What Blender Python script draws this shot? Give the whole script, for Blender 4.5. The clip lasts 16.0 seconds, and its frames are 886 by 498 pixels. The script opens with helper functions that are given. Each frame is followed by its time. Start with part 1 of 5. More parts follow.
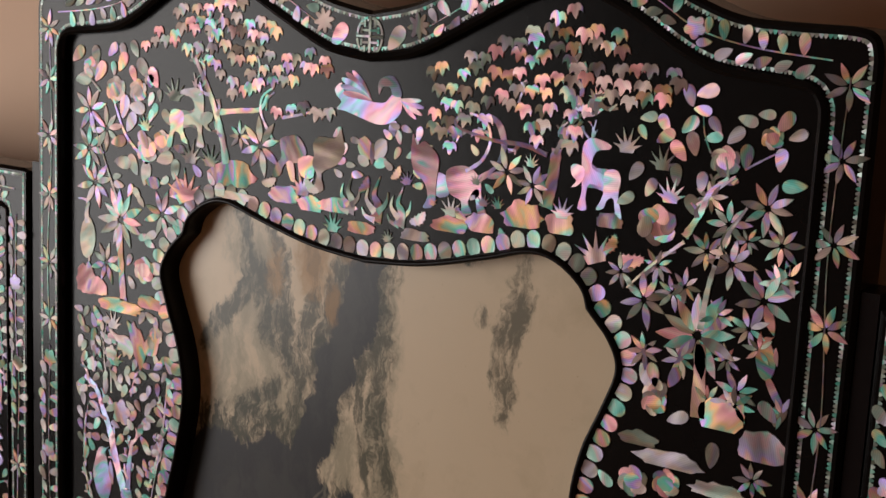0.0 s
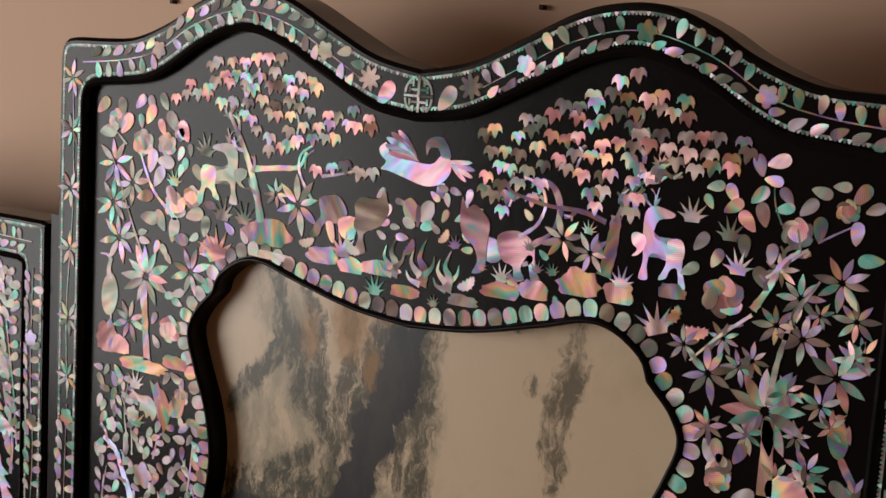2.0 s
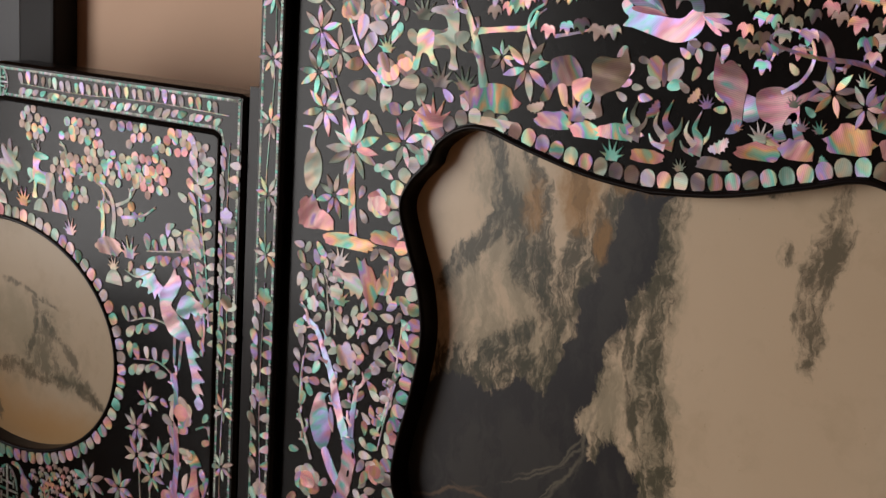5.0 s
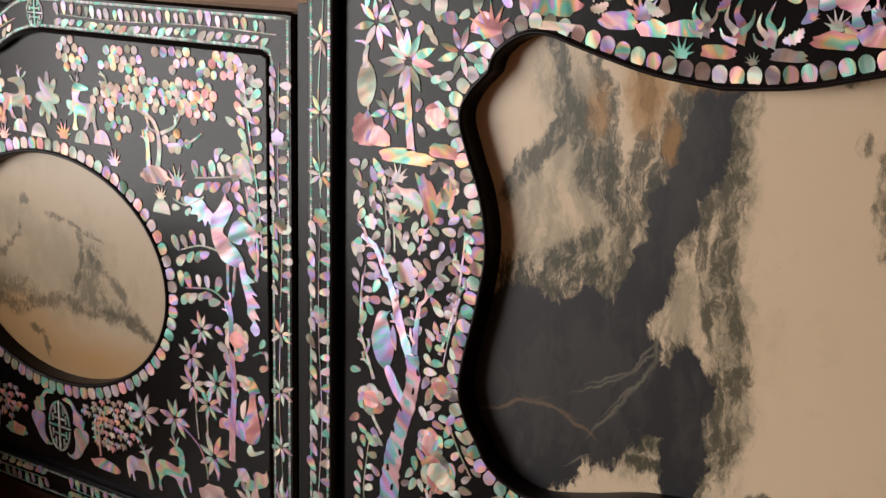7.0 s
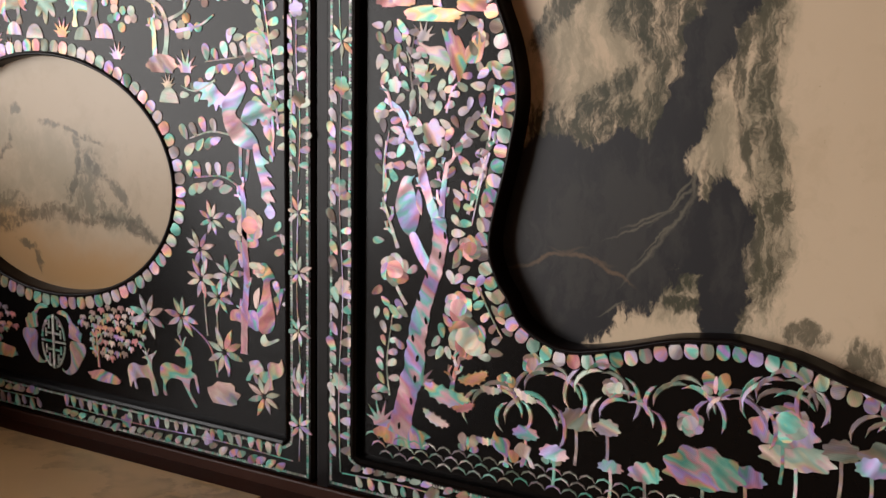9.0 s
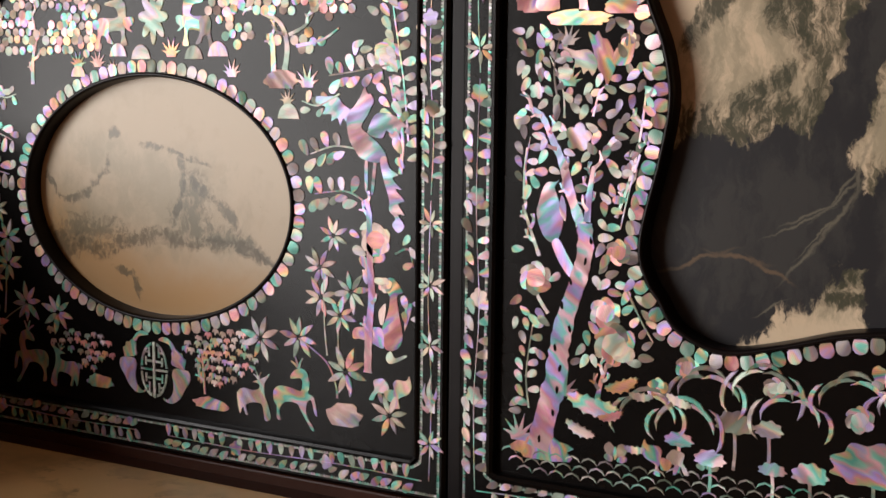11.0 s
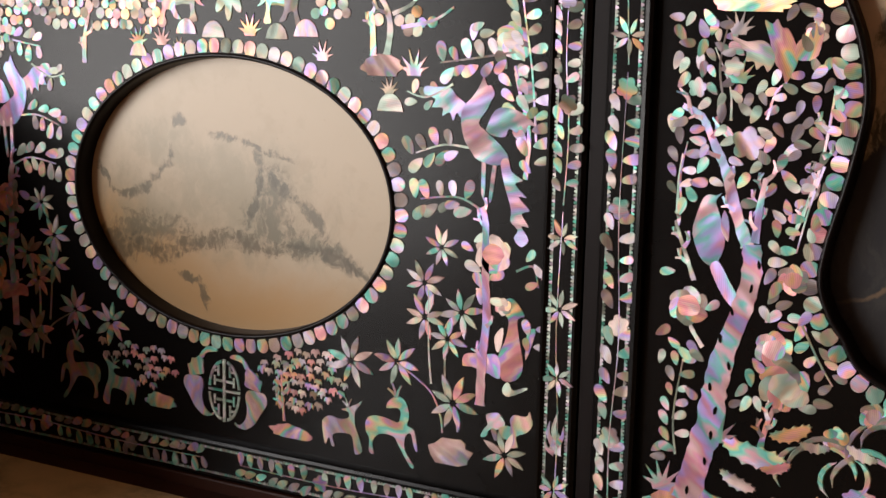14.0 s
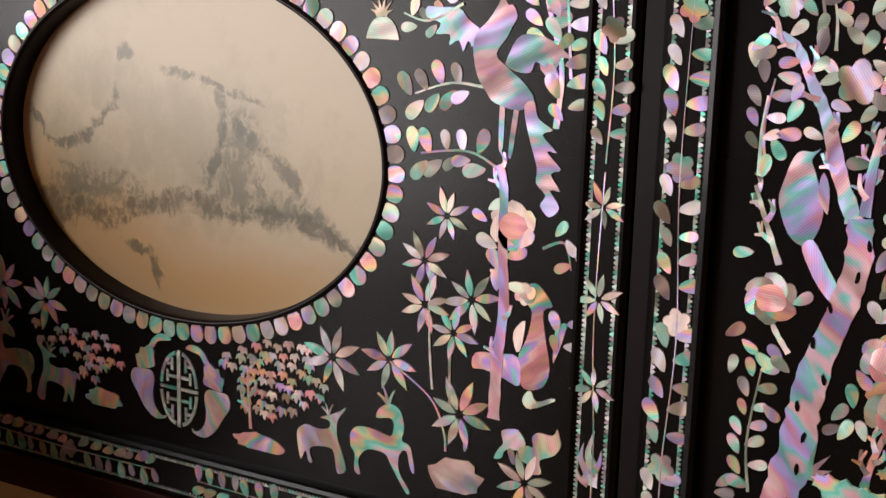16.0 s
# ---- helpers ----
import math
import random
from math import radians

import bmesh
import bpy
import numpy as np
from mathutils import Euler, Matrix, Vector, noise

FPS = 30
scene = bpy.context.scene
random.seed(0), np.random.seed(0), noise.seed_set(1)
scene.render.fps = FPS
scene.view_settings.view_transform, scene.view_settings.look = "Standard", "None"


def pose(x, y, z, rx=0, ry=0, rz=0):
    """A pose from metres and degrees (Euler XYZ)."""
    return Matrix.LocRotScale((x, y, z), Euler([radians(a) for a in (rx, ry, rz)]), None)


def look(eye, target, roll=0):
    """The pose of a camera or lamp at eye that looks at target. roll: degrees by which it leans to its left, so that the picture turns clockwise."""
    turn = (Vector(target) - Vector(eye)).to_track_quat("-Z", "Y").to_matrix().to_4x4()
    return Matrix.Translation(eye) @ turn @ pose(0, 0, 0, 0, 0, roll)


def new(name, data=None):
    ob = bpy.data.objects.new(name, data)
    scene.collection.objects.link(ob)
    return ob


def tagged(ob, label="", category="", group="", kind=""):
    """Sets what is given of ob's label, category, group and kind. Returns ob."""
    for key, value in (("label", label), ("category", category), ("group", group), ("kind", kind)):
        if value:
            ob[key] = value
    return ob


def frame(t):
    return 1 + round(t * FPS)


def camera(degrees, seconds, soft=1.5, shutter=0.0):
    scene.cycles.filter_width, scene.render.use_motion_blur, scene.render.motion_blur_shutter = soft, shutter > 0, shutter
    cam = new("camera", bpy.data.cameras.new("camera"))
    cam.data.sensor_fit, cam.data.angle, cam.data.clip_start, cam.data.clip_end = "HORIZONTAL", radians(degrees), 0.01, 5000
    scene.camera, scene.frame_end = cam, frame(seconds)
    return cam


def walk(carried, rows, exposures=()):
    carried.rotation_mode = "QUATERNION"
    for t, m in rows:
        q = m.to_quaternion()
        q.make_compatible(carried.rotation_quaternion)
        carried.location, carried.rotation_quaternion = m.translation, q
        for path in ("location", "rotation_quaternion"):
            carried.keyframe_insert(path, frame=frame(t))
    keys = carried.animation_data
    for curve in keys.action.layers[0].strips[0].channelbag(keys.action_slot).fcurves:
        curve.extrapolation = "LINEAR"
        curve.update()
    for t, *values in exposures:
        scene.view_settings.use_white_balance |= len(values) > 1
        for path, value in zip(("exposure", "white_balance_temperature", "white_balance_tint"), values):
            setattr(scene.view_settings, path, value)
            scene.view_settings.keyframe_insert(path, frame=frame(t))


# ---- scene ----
cam = camera(37.0, 16.0, 1.5)
PATH = [
    (0, pose(0.5912, -0.7787, 1.1712, 79.81, -2.82, 34.37)),
    (0.5, pose(0.5598, -0.7667, 1.1761, 79.35, -2.76, 33.40)),
    (1, pose(0.5455, -0.7751, 1.1867, 80.72, -3.08, 33.30)),
    (1.5, pose(0.5337, -0.7775, 1.1894, 81.17, -3.46, 33.11)),
    (2, pose(0.5208, -0.7865, 1.1890, 81.12, -3.55, 32.82)),
    (2.5, pose(0.5017, -0.7901, 1.1816, 80.78, -3.41, 33.39)),
    (3, pose(0.4745, -0.7990, 1.1753, 80.56, -3.38, 34.35)),
    (3.5, pose(0.4522, -0.8142, 1.1670, 80.56, -3.69, 35.10)),
    (4, pose(0.4266, -0.8239, 1.1544, 80.02, -3.55, 35.40)),
    (4.5, pose(0.4176, -0.8185, 1.1317, 79.45, -3.86, 35.91)),
    (4.7, pose(0.4133, -0.8189, 1.1232, 79.06, -3.76, 35.86)),
    (6.8, pose(0.3623, -0.8295, 1.1168, 75.02, -1.66, 36.66)),
    (7, pose(0.3595, -0.8434, 1.0927, 75.90, -1.34, 35.24)),
    (7.5, pose(0.3298, -0.8616, 1.0579, 75.89, -1.11, 32.66)),
    (8, pose(0.3132, -0.8823, 1.0141, 76.46, -1.39, 31.80)),
    (8.5, pose(0.3003, -0.9014, 0.9792, 76.63, -1.53, 31.27)),
    (9, pose(0.2986, -0.9229, 0.9268, 78.77, -1.05, 31.08)),
    (9.5, pose(0.2776, -0.9484, 0.8722, 80.14, -0.50, 32.59)),
    (9.7, pose(0.2692, -0.9500, 0.8513, 81.18, -0.45, 33.32)),
    (11.8, pose(0.0984, -1.0215, 0.8965, 81.98, -0.42, 26.49)),
    (12, pose(0.0913, -0.9897, 0.9202, 81.14, -0.77, 27.20)),
    (12.5, pose(0.0544, -0.9599, 0.9092, 81.58, -0.26, 27.88)),
    (13, pose(0.0186, -0.9189, 0.8980, 80.55, -1.06, 28.10)),
    (13.5, pose(-0.0064, -0.9023, 0.8920, 80.06, -1.46, 28.13)),
    (14, pose(-0.0183, -0.9052, 0.8900, 80.09, -1.27, 28.30)),
    (14.5, pose(-0.0280, -0.9058, 0.8900, 80.18, -1.10, 28.00)),
    (15, pose(-0.0536, -0.8711, 0.8708, 79.56, -1.42, 27.89)),
    (15.5, pose(-0.0823, -0.7954, 0.8401, 79.38, -1.42, 28.41)),
    (16, pose(-0.1139, -0.6951, 0.8572, 78.22, -1.70, 29.69)),
]

walk(cam, PATH, [(0, -0.56), (2.5, -0.55), (4.7, -0.62), (7.0, 0.0), (9.0, -0.08), (9.6, -0.14), (12.0, 0.22), (16.0, 0.20)])

# ---- world and light ----
world = bpy.data.worlds.new("world")
scene.world = world
world.use_nodes = True
sky = world.node_tree.nodes.new("ShaderNodeTexSky")
sky.sky_type = "NISHITA"
sky.sun_disc = False
sky.sun_elevation, sky.sun_rotation = radians(35), radians(250)
world.node_tree.links.new(sky.outputs[0], world.node_tree.nodes["Background"].inputs[0])
world.node_tree.nodes["Background"].inputs[1].default_value = 0.1


def area(name, m, sx, sy, watts, colour):
    d = bpy.data.lights.new(name, "AREA")
    d.shape, d.size, d.size_y, d.energy, d.color = "RECTANGLE", sx, sy, watts, colour
    ob = new(name, d)
    ob.matrix_world = m
    return tagged(ob, "daylight coming through the window opening", "light", kind="structure")


area("window_light", look((-1.98, -1.9, 0.87), (0, -1.9, 0.87)), 1.9, 1.34, 92, (1.0, 0.965, 0.955))


# ---- materials ----
def mat(name):
    m = bpy.data.materials.new(name)
    m.use_nodes = True
    return m, m.node_tree, m.node_tree.nodes["Principled BSDF"]


def node(nt, kind, **kw):
    n = nt.nodes.new("ShaderNode" + kind)
    for k, v in kw.items():
        if k in n.inputs:
            n.inputs[k].default_value = v
    return n


def math_node(nt, op, a, b=0.0, c=0.0, clamp=False):
    n = nt.nodes.new("ShaderNodeMath")
    n.operation, n.use_clamp = op, clamp
    for i, v in enumerate((a, b, c)):
        if isinstance(v, (int, float)):
            n.inputs[i].default_value = v
        else:
            nt.links.new(v, n.inputs[i])
    return n.outputs[0]


def vmath(nt, op, a, b):
    n = nt.nodes.new("ShaderNodeVectorMath")
    n.operation = op
    for i, v in enumerate((a, b)):
        if isinstance(v, (tuple, list)):
            n.inputs[i].default_value = v
        else:
            nt.links.new(v, n.inputs[i])
    return n.outputs["Value"] if op in ("LENGTH", "DISTANCE", "DOT_PRODUCT") else n.outputs[0]


def ramp(nt, fac, stops, mode="LINEAR"):
    n = nt.nodes.new("ShaderNodeValToRGB")
    e = n.color_ramp.elements
    n.color_ramp.interpolation = mode
    while len(e) < len(stops):
        e.new(0.5)
    for el, (p, c) in zip(e, stops):
        el.position, el.color = p, (*c, 1)
    nt.links.new(fac, n.inputs[0])
    return n.outputs[0]


def mix(nt, fac, a, b, blend="MIX"):
    n = nt.nodes.new("ShaderNodeMix")
    n.data_type, n.blend_type = "RGBA", blend
    for i, v in ((0, fac), (6, a), (7, b)):
        if isinstance(v, (int, float)):
            n.inputs[i].default_value = v
        elif isinstance(v, (tuple, list)):
            n.inputs[i].default_value = (*v, 1)
        else:
            nt.links.new(v, n.inputs[i])
    return n.outputs[2]


def bump(nt, bsdf, height, strength, dist):
    b = node(nt, "Bump", Strength=strength, Distance=dist)
    nt.links.new(height, b.inputs["Height"])
    nt.links.new(b.outputs[0], bsdf.inputs["Normal"])


def noise_tex(nt, vec, scale, detail=4.0, rough=0.55):
    n = node(nt, "TexNoise", Scale=scale, Detail=detail, Roughness=rough)
    if vec is not None:
        nt.links.new(vec, n.inputs["Vector"])
    return n.outputs[0]


def world_pos(nt):
    return nt.nodes.new("ShaderNodeNewGeometry").outputs["Position"]


def lacquer(name, base, rough):
    m, nt, b = mat(name)
    p = world_pos(nt)
    n1, n2 = noise_tex(nt, p, 9, 5), noise_tex(nt, p, 160, 3)
    c = mix(nt, n1, tuple(v * 0.7 for v in base), tuple(v * 1.5 for v in base))
    nt.links.new(c, b.inputs["Base Color"])
    r = math_node(nt, "MULTIPLY_ADD", n1, 0.10, rough - 0.05)
    r = math_node(nt, "MULTIPLY_ADD", n2, 0.08, r)
    nt.links.new(r, b.inputs["Roughness"])
    b.inputs["Specular IOR Level"].default_value = 0.13
    bump(nt, b, n2, 0.08, 0.0006)
    return m


LACQUER = lacquer("black_lacquer", (0.004, 0.0032, 0.003), 0.20)
EBONY = lacquer("ebonised_wood", (0.006, 0.004, 0.004), 0.28)
BROWN = lacquer("dark_brown_wood", (0.040, 0.014, 0.008), 0.35)


def nacre(name, stops, line_scale, dullness=0.8):
    """Mother-of-pearl: every piece has its own tint, with broad colour bands and fine growth lines across it."""
    m, nt, b = mat(name)
    info = nt.nodes.new("ShaderNodeObjectInfo")
    geo = nt.nodes.new("ShaderNodeNewGeometry")
    rnd = math_node(nt, "FRACT", math_node(nt, "ADD", info.outputs["Random"], geo.outputs["Random Per Island"]))
    rnd2 = math_node(nt, "FRACT", math_node(nt, "MULTIPLY", rnd, 17.31))
    p = geo.outputs["Position"]
    comb = nt.nodes.new("ShaderNodeCombineXYZ")
    nt.links.new(math_node(nt, "MULTIPLY", rnd, 9.0), comb.inputs[0])
    nt.links.new(math_node(nt, "MULTIPLY", rnd2, 7.0), comb.inputs[2])
    q = vmath(nt, "ADD", p, comb.outputs[0])
    rot = nt.nodes.new("ShaderNodeVectorRotate")
    rot.rotation_type = "Y_AXIS"
    nt.links.new(q, rot.inputs["Vector"])
    nt.links.new(math_node(nt, "MULTIPLY", rnd2, 6.28), rot.inputs["Angle"])
    along = nt.nodes.new("ShaderNodeSeparateXYZ")
    nt.links.new(rot.outputs[0], along.inputs[0])
    big = noise_tex(nt, vmath(nt, "MULTIPLY", rot.outputs[0], (1.0, 1.0, 0.45)), 44, 2.5, 0.55)
    # broad satin bands that cross the piece in one direction
    fac = math_node(nt, "ADD", math_node(nt, "MULTIPLY", along.outputs[0], 8.0), math_node(nt, "MULTIPLY", big, 3.2))
    fac = math_node(nt, "FRACT", math_node(nt, "ADD", fac, rnd))
    col = ramp(nt, fac, [(p, tuple(min(1.0, 1.02 * v ** 1.55) for v in c)) for p, c in stops])
    # grey-brown painted on random pieces, as if their grain lay away from the light
    dull = mix(nt, noise_tex(nt, q, 70, 2), (0.16, 0.145, 0.11), (0.46, 0.41, 0.33))
    amount = ramp(nt, rnd2, [(0.34, (0, 0, 0)), (0.72, (dullness, dullness, dullness))])
    col = mix(nt, amount, col, dull)
    # painted highlights: bright and dark bands of gloss multiplied into the shell's colour
    sheen_paint = ramp(nt, noise_tex(nt, vmath(nt, "MULTIPLY", rot.outputs[0], (1.0, 1.0, 0.3)), 95, 1.5), [(0.36, (0.22, 0.21, 0.22)), (0.60, (1.0, 0.99, 1.0))])
    col = mix(nt, 0.45, col, sheen_paint, "MULTIPLY")
    # fine engraved lines, gently curved
    wave = node(nt, "TexWave", Scale=line_scale, Distortion=7.0, Detail=1.0)
    wave.inputs["Detail Scale"].default_value = 0.2
    nt.links.new(rot.outputs[0], wave.inputs["Vector"])
    lines = ramp(nt, wave.outputs["Fac"], [(0.06, (0.22, 0.21, 0.20)), (0.40, (1, 1, 1))])
    col = mix(nt, 0.26, col, lines, "MULTIPLY")
    nt.links.new(col, b.inputs["Base Color"])
    b.inputs["Metallic"].default_value = 0.36
    b.inputs["Roughness"].default_value = 0.47
    b.inputs["Coat Weight"].default_value = 0.06
    b.inputs["Coat Roughness"].default_value = 0.18
    # the layers of shell lie a little askew in every piece and ripple inside it
    lean = nt.nodes.new("ShaderNodeCombineXYZ")
    nt.links.new(math_node(nt, "MULTIPLY_ADD", rnd, 0.44, -0.22), lean.inputs[0])
    nt.links.new(math_node(nt, "MULTIPLY_ADD", rnd2, 0.40, -0.20), lean.inputs[2])
    wavy = node(nt, "TexNoise", Scale=85.0, Detail=1.5)
    nt.links.new(vmath(nt, "MULTIPLY", rot.outputs[0], (1.0, 1.0, 0.22)), wavy.inputs["Vector"])
    ripple = vmath(nt, "MULTIPLY", vmath(nt, "SUBTRACT", wavy.outputs["Color"], (0.5, 0.5, 0.5)), (0.95, 0.0, 0.7))
    facing = vmath(nt, "NORMALIZE", vmath(nt, "ADD", geo.outputs["Normal"], vmath(nt, "ADD", lean.outputs[0], ripple)), (0, 0, 0))
    tilt = node(nt, "Bump", Strength=0.25, Distance=0.0006)
    nt.links.new(big, tilt.inputs["Height"])
    nt.links.new(facing, tilt.inputs["Normal"])
    nt.links.new(tilt.outputs[0], b.inputs["Normal"])
    return m


PINKS = [(0.0, (0.95, 0.52, 0.58)), (0.16, (1.0, 0.74, 0.70)), (0.30, (0.72, 0.50, 0.92)), (0.42, (0.30, 0.78, 0.66)),
         (0.54, (0.58, 0.74, 0.56)), (0.66, (0.98, 0.68, 0.40)), (0.82, (0.98, 0.60, 0.54)), (1.0, (0.95, 0.52, 0.58))]
MIXED = [(0.0, (0.90, 0.60, 0.66)), (0.15, (0.50, 0.80, 0.70)), (0.30, (0.30, 0.74, 0.66)), (0.45, (0.76, 0.76, 0.50)),
         (0.60, (0.96, 0.56, 0.54)), (0.75, (0.70, 0.56, 0.95)), (0.88, (0.70, 0.66, 0.80)), (1.0, (0.90, 0.60, 0.66))]
LILACS = [(0.0, (0.95, 0.55, 0.66)), (0.2, (0.80, 0.60, 0.98)), (0.4, (0.62, 0.70, 0.98)), (0.55, (0.40, 0.80, 0.76)), (0.7, (0.95, 0.70, 0.80)), (0.85, (0.95, 0.72, 0.72)), (1.0, (0.95, 0.55, 0.66))]
GREENS = [(0.0, (0.20, 0.62, 0.50)), (0.3, (0.42, 0.68, 0.62)), (0.55, (0.66, 0.70, 0.66)), (0.75, (0.70, 0.55, 0.66)), (1.0, (0.20, 0.62, 0.50))]
NACRE_PINK = nacre("pink_mother_of_pearl", PINKS, 240)
NACRE = nacre("mother_of_pearl", MIXED, 240)
NACRE_BRIGHT = nacre("lilac_mother_of_pearl", LILACS, 240, 0.3)
NACRE_LINE = nacre("green_mother_of_pearl", GREENS, 60)


def blob(nt, p, x, z, rx, rz, turn=0.0, edge=0.42):
    """A soft dark patch in a stone, 1 inside and 0 outside; centimetres in the slab's own plane."""
    d = vmath(nt, "SUBTRACT", p, (x / 100, 0, z / 100))
    c, s = math.cos(radians(turn)), math.sin(radians(turn))
    u = vmath(nt, "DOT_PRODUCT", d, (c * 100 / rx, 0, s * 100 / rx))
    v = vmath(nt, "DOT_PRODUCT", d, (-s * 100 / rz, 0, c * 100 / rz))
    r = math_node(nt, "SQRT", math_node(nt, "ADD", math_node(nt, "MULTIPLY", u, u), math_node(nt, "MULTIPLY", v, v)))
    n = nt.nodes.new("ShaderNodeMapRange")
    n.interpolation_type = "SMOOTHSTEP"
    nt.links.new(r, n.inputs[0])
    for i, val in ((1, 1 + edge), (2, 1 - edge), (3, 0), (4, 1)):
        n.inputs[i].default_value = val
    return n.outputs[0]


def warp(nt, p, scale, amount, detail=5.0):
    n = node(nt, "TexNoise", Scale=scale, Detail=detail, Roughness=0.6)
    nt.links.new(p, n.inputs["Vector"])
    return vmath(nt, "ADD", p, vmath(nt, "MULTIPLY", vmath(nt, "SUBTRACT", n.outputs["Color"], (0.5, 0.5, 0.5)), (amount, 0, amount)))


def union(nt, *some):
    out = some[0]
    for s in some[1:]:
        out = math_node(nt, "MAXIMUM", out, s)
    return out


DARK, OLIVE = (0.024, 0.024, 0.026), (0.044, 0.046, 0.028)
SMOKE = (0.25, 0.22, 0.145)


def stone(name, layers, warmth=(), fall=0.4, tone=1.0):
    """Polished dreamstone marble: cream ground; each layer is (colour, strength, grain scale, raggedness, patches)."""
    m, nt, b = mat(name)
    p = world_pos(nt)
    w = warp(nt, warp(nt, p, 16, 0.030), 75, 0.014, 8.0)
    calm = warp(nt, p, 45, 0.016, 7.0)
    col = mix(nt, noise_tex(nt, p, 5, 4), tuple(tone * v for v in (0.57, 0.435, 0.285)), tuple(tone * v for v in (0.69, 0.55, 0.39)))
    # faint clouds and specks all through the cream ground
    cloud = ramp(nt, noise_tex(nt, w, 26, 7, 0.6), [(0.52, (1, 1, 1)), (0.76, (0.84, 0.83, 0.79))])
    col = mix(nt, 0.8, col, cloud, "MULTIPLY")
    speck = ramp(nt, noise_tex(nt, p, 330, 2), [(0.74, (1, 1, 1)), (0.80, (0.62, 0.52, 0.40))])
    col = mix(nt, 0.6, col, speck, "MULTIPLY")
    for patch in warmth:
        f = math_node(nt, "MULTIPLY", blob(nt, w, *patch), 0.75)
        col = mix(nt, f, col, (0.42, 0.24, 0.09))
    streak = vmath(nt, "MULTIPLY", w, (1, 1, fall))
    for colour, strength, grain, ragged, patches in layers:
        f = union(nt, *[blob(nt, calm if grain < 0 else w, *q) for q in patches])
        if grain > 0:
            # the noise eats into the patch from its rim, as minerals branch
            g = math_node(nt, "MULTIPLY_ADD", noise_tex(nt, streak, grain, 9, 0.68), ragged, -0.5 * ragged)
            fibre = noise_tex(nt, vmath(nt, "MULTIPLY", w, (1, 1, 0.5 * fall + 0.1)), 3.6 * grain, 5, 0.7)
            g = math_node(nt, "ADD", g, math_node(nt, "MULTIPLY_ADD", fibre, 0.9 * ragged, -0.45 * ragged))
            n = nt.nodes.new("ShaderNodeMapRange")
            n.interpolation_type = "SMOOTHSTEP"
            # no grain outside the patch; the dark mineral is solid in its heart, the olive one stringy throughout
            gate = math_node(nt, "MULTIPLY", f, 2.6, clamp=True)
            if colour == DARK:
                gate = math_node(nt, "MULTIPLY", math_node(nt, "SUBTRACT", 1.25, f), gate)
            nt.links.new(math_node(nt, "MULTIPLY_ADD", g, gate, f), n.inputs[0])
            mid, soft = (0.52, 0.20) if colour == DARK else (0.66, 0.52)
            n.inputs[1].default_value, n.inputs[2].default_value = mid - soft, mid + soft
            f = n.outputs[0]
        f = math_node(nt, "MULTIPLY", f, strength, clamp=True)
        col = mix(nt, f, col, colour)
    nt.links.new(col, b.inputs["Base Color"])
    b.inputs["Roughness"].default_value = 0.33
    b.inputs["Specular IOR Level"].default_value = 0.28
    bump(nt, b, noise_tex(nt, p, 220, 3), 0.05, 0.0004)
    return m


def vein(width, edge, *pts):
    """Patches along a line, in centimetres."""
    out = []
    for (x0, z0), (x1, z1) in zip(pts, pts[1:]):
        out.append(((x0 + x1) / 2, (z0 + z1) / 2, 0.62 * math.hypot(x1 - x0, z1 - z0) + 0.4 * width, width, math.degrees(math.atan2(z1 - z0, x1 - x0)), edge))
    return out


RIDGE = vein(1.0, 0.6, (-14.3, 101.0), (-13.3, 97.8), (-12.7, 94.9), (-15.0, 92.0), (-18.0, 88.7)) + vein(1.9, 0.6, (-12.7, 95.5), (-10.6, 92.6), (-9.0, 89.2))
STRANDS = (vein(0.8, 0.6, (-10.8, 100.3), (-9.2, 95.0), (-8.6, 89.5), (-8.4, 84.5)) + vein(0.8, 0.6, (-7.4, 100.0), (-6.2, 95.5), (-7.0, 90.5), (-7.8, 86.0))
           + vein(0.9, 0.6, (-3.6, 97.6), (-5.0, 93.0), (-6.2, 88.5)))
STRIP = vein(1.15, 0.7, (-0.4, 97.6), (0.3, 92.6), (0.2, 87.7), (0.7, 83.7), (1.7, 79.7), (1.8, 75.4), (1.5, 70.5)) + vein(0.55, 0.6, (-1.3, 90.0), (-1.2, 84.5), (0.2, 79.0), (0.6, 72.0))
BRUSH = vein(2.1, 0.6, (-19.0, 80.6), (-14.6, 81.9), (-11.2, 83.2), (-8.2, 82.4), (-6.3, 81.9)) + vein(0.8, 0.6, (-13.0, 84.5), (-10.0, 86.6)) + vein(1.3, 0.6, (-7.6, 71.2), (-5.4, 71.0), (-3.4, 72.4)) + vein(0.8, 0.6, (-6.4, 69.2), (-3.4, 69.0))
MASS = ((-13.0, 73.6, 8.2, 6.8, 0, 0.24), (-17.5, 71.4, 5.0, 7.2, 0, 0.24), (-14.5, 68.6, 4.5, 4.4, 0, 0.24), (-10.0, 77.5, 5.8, 4.4, 14, 0.26), (-15.8, 77.4, 5.0, 3.8, 0, 0.26), (-7.0, 75.4, 3.0, 2.4, 30, 0.3), (-4.4, 75.6, 3.4, 2.0, 12, 0.3), (-4.0, 73.6, 2.4, 1.5, 0, 0.3))
COLUMN = vein(1.7, 0.36, (-0.9, 98.6), (-1.6, 95.4), (-2.9, 91.0), (-4.6, 86.6), (-6.6, 80.5)) + [(-1.9, 93.4, 2.0, 3.8, -10, 0.35)]
WEDGE = vein(1.7, 0.32, (-2.2, 78.2), (-1.8, 74.0), (-1.6, 66.8))
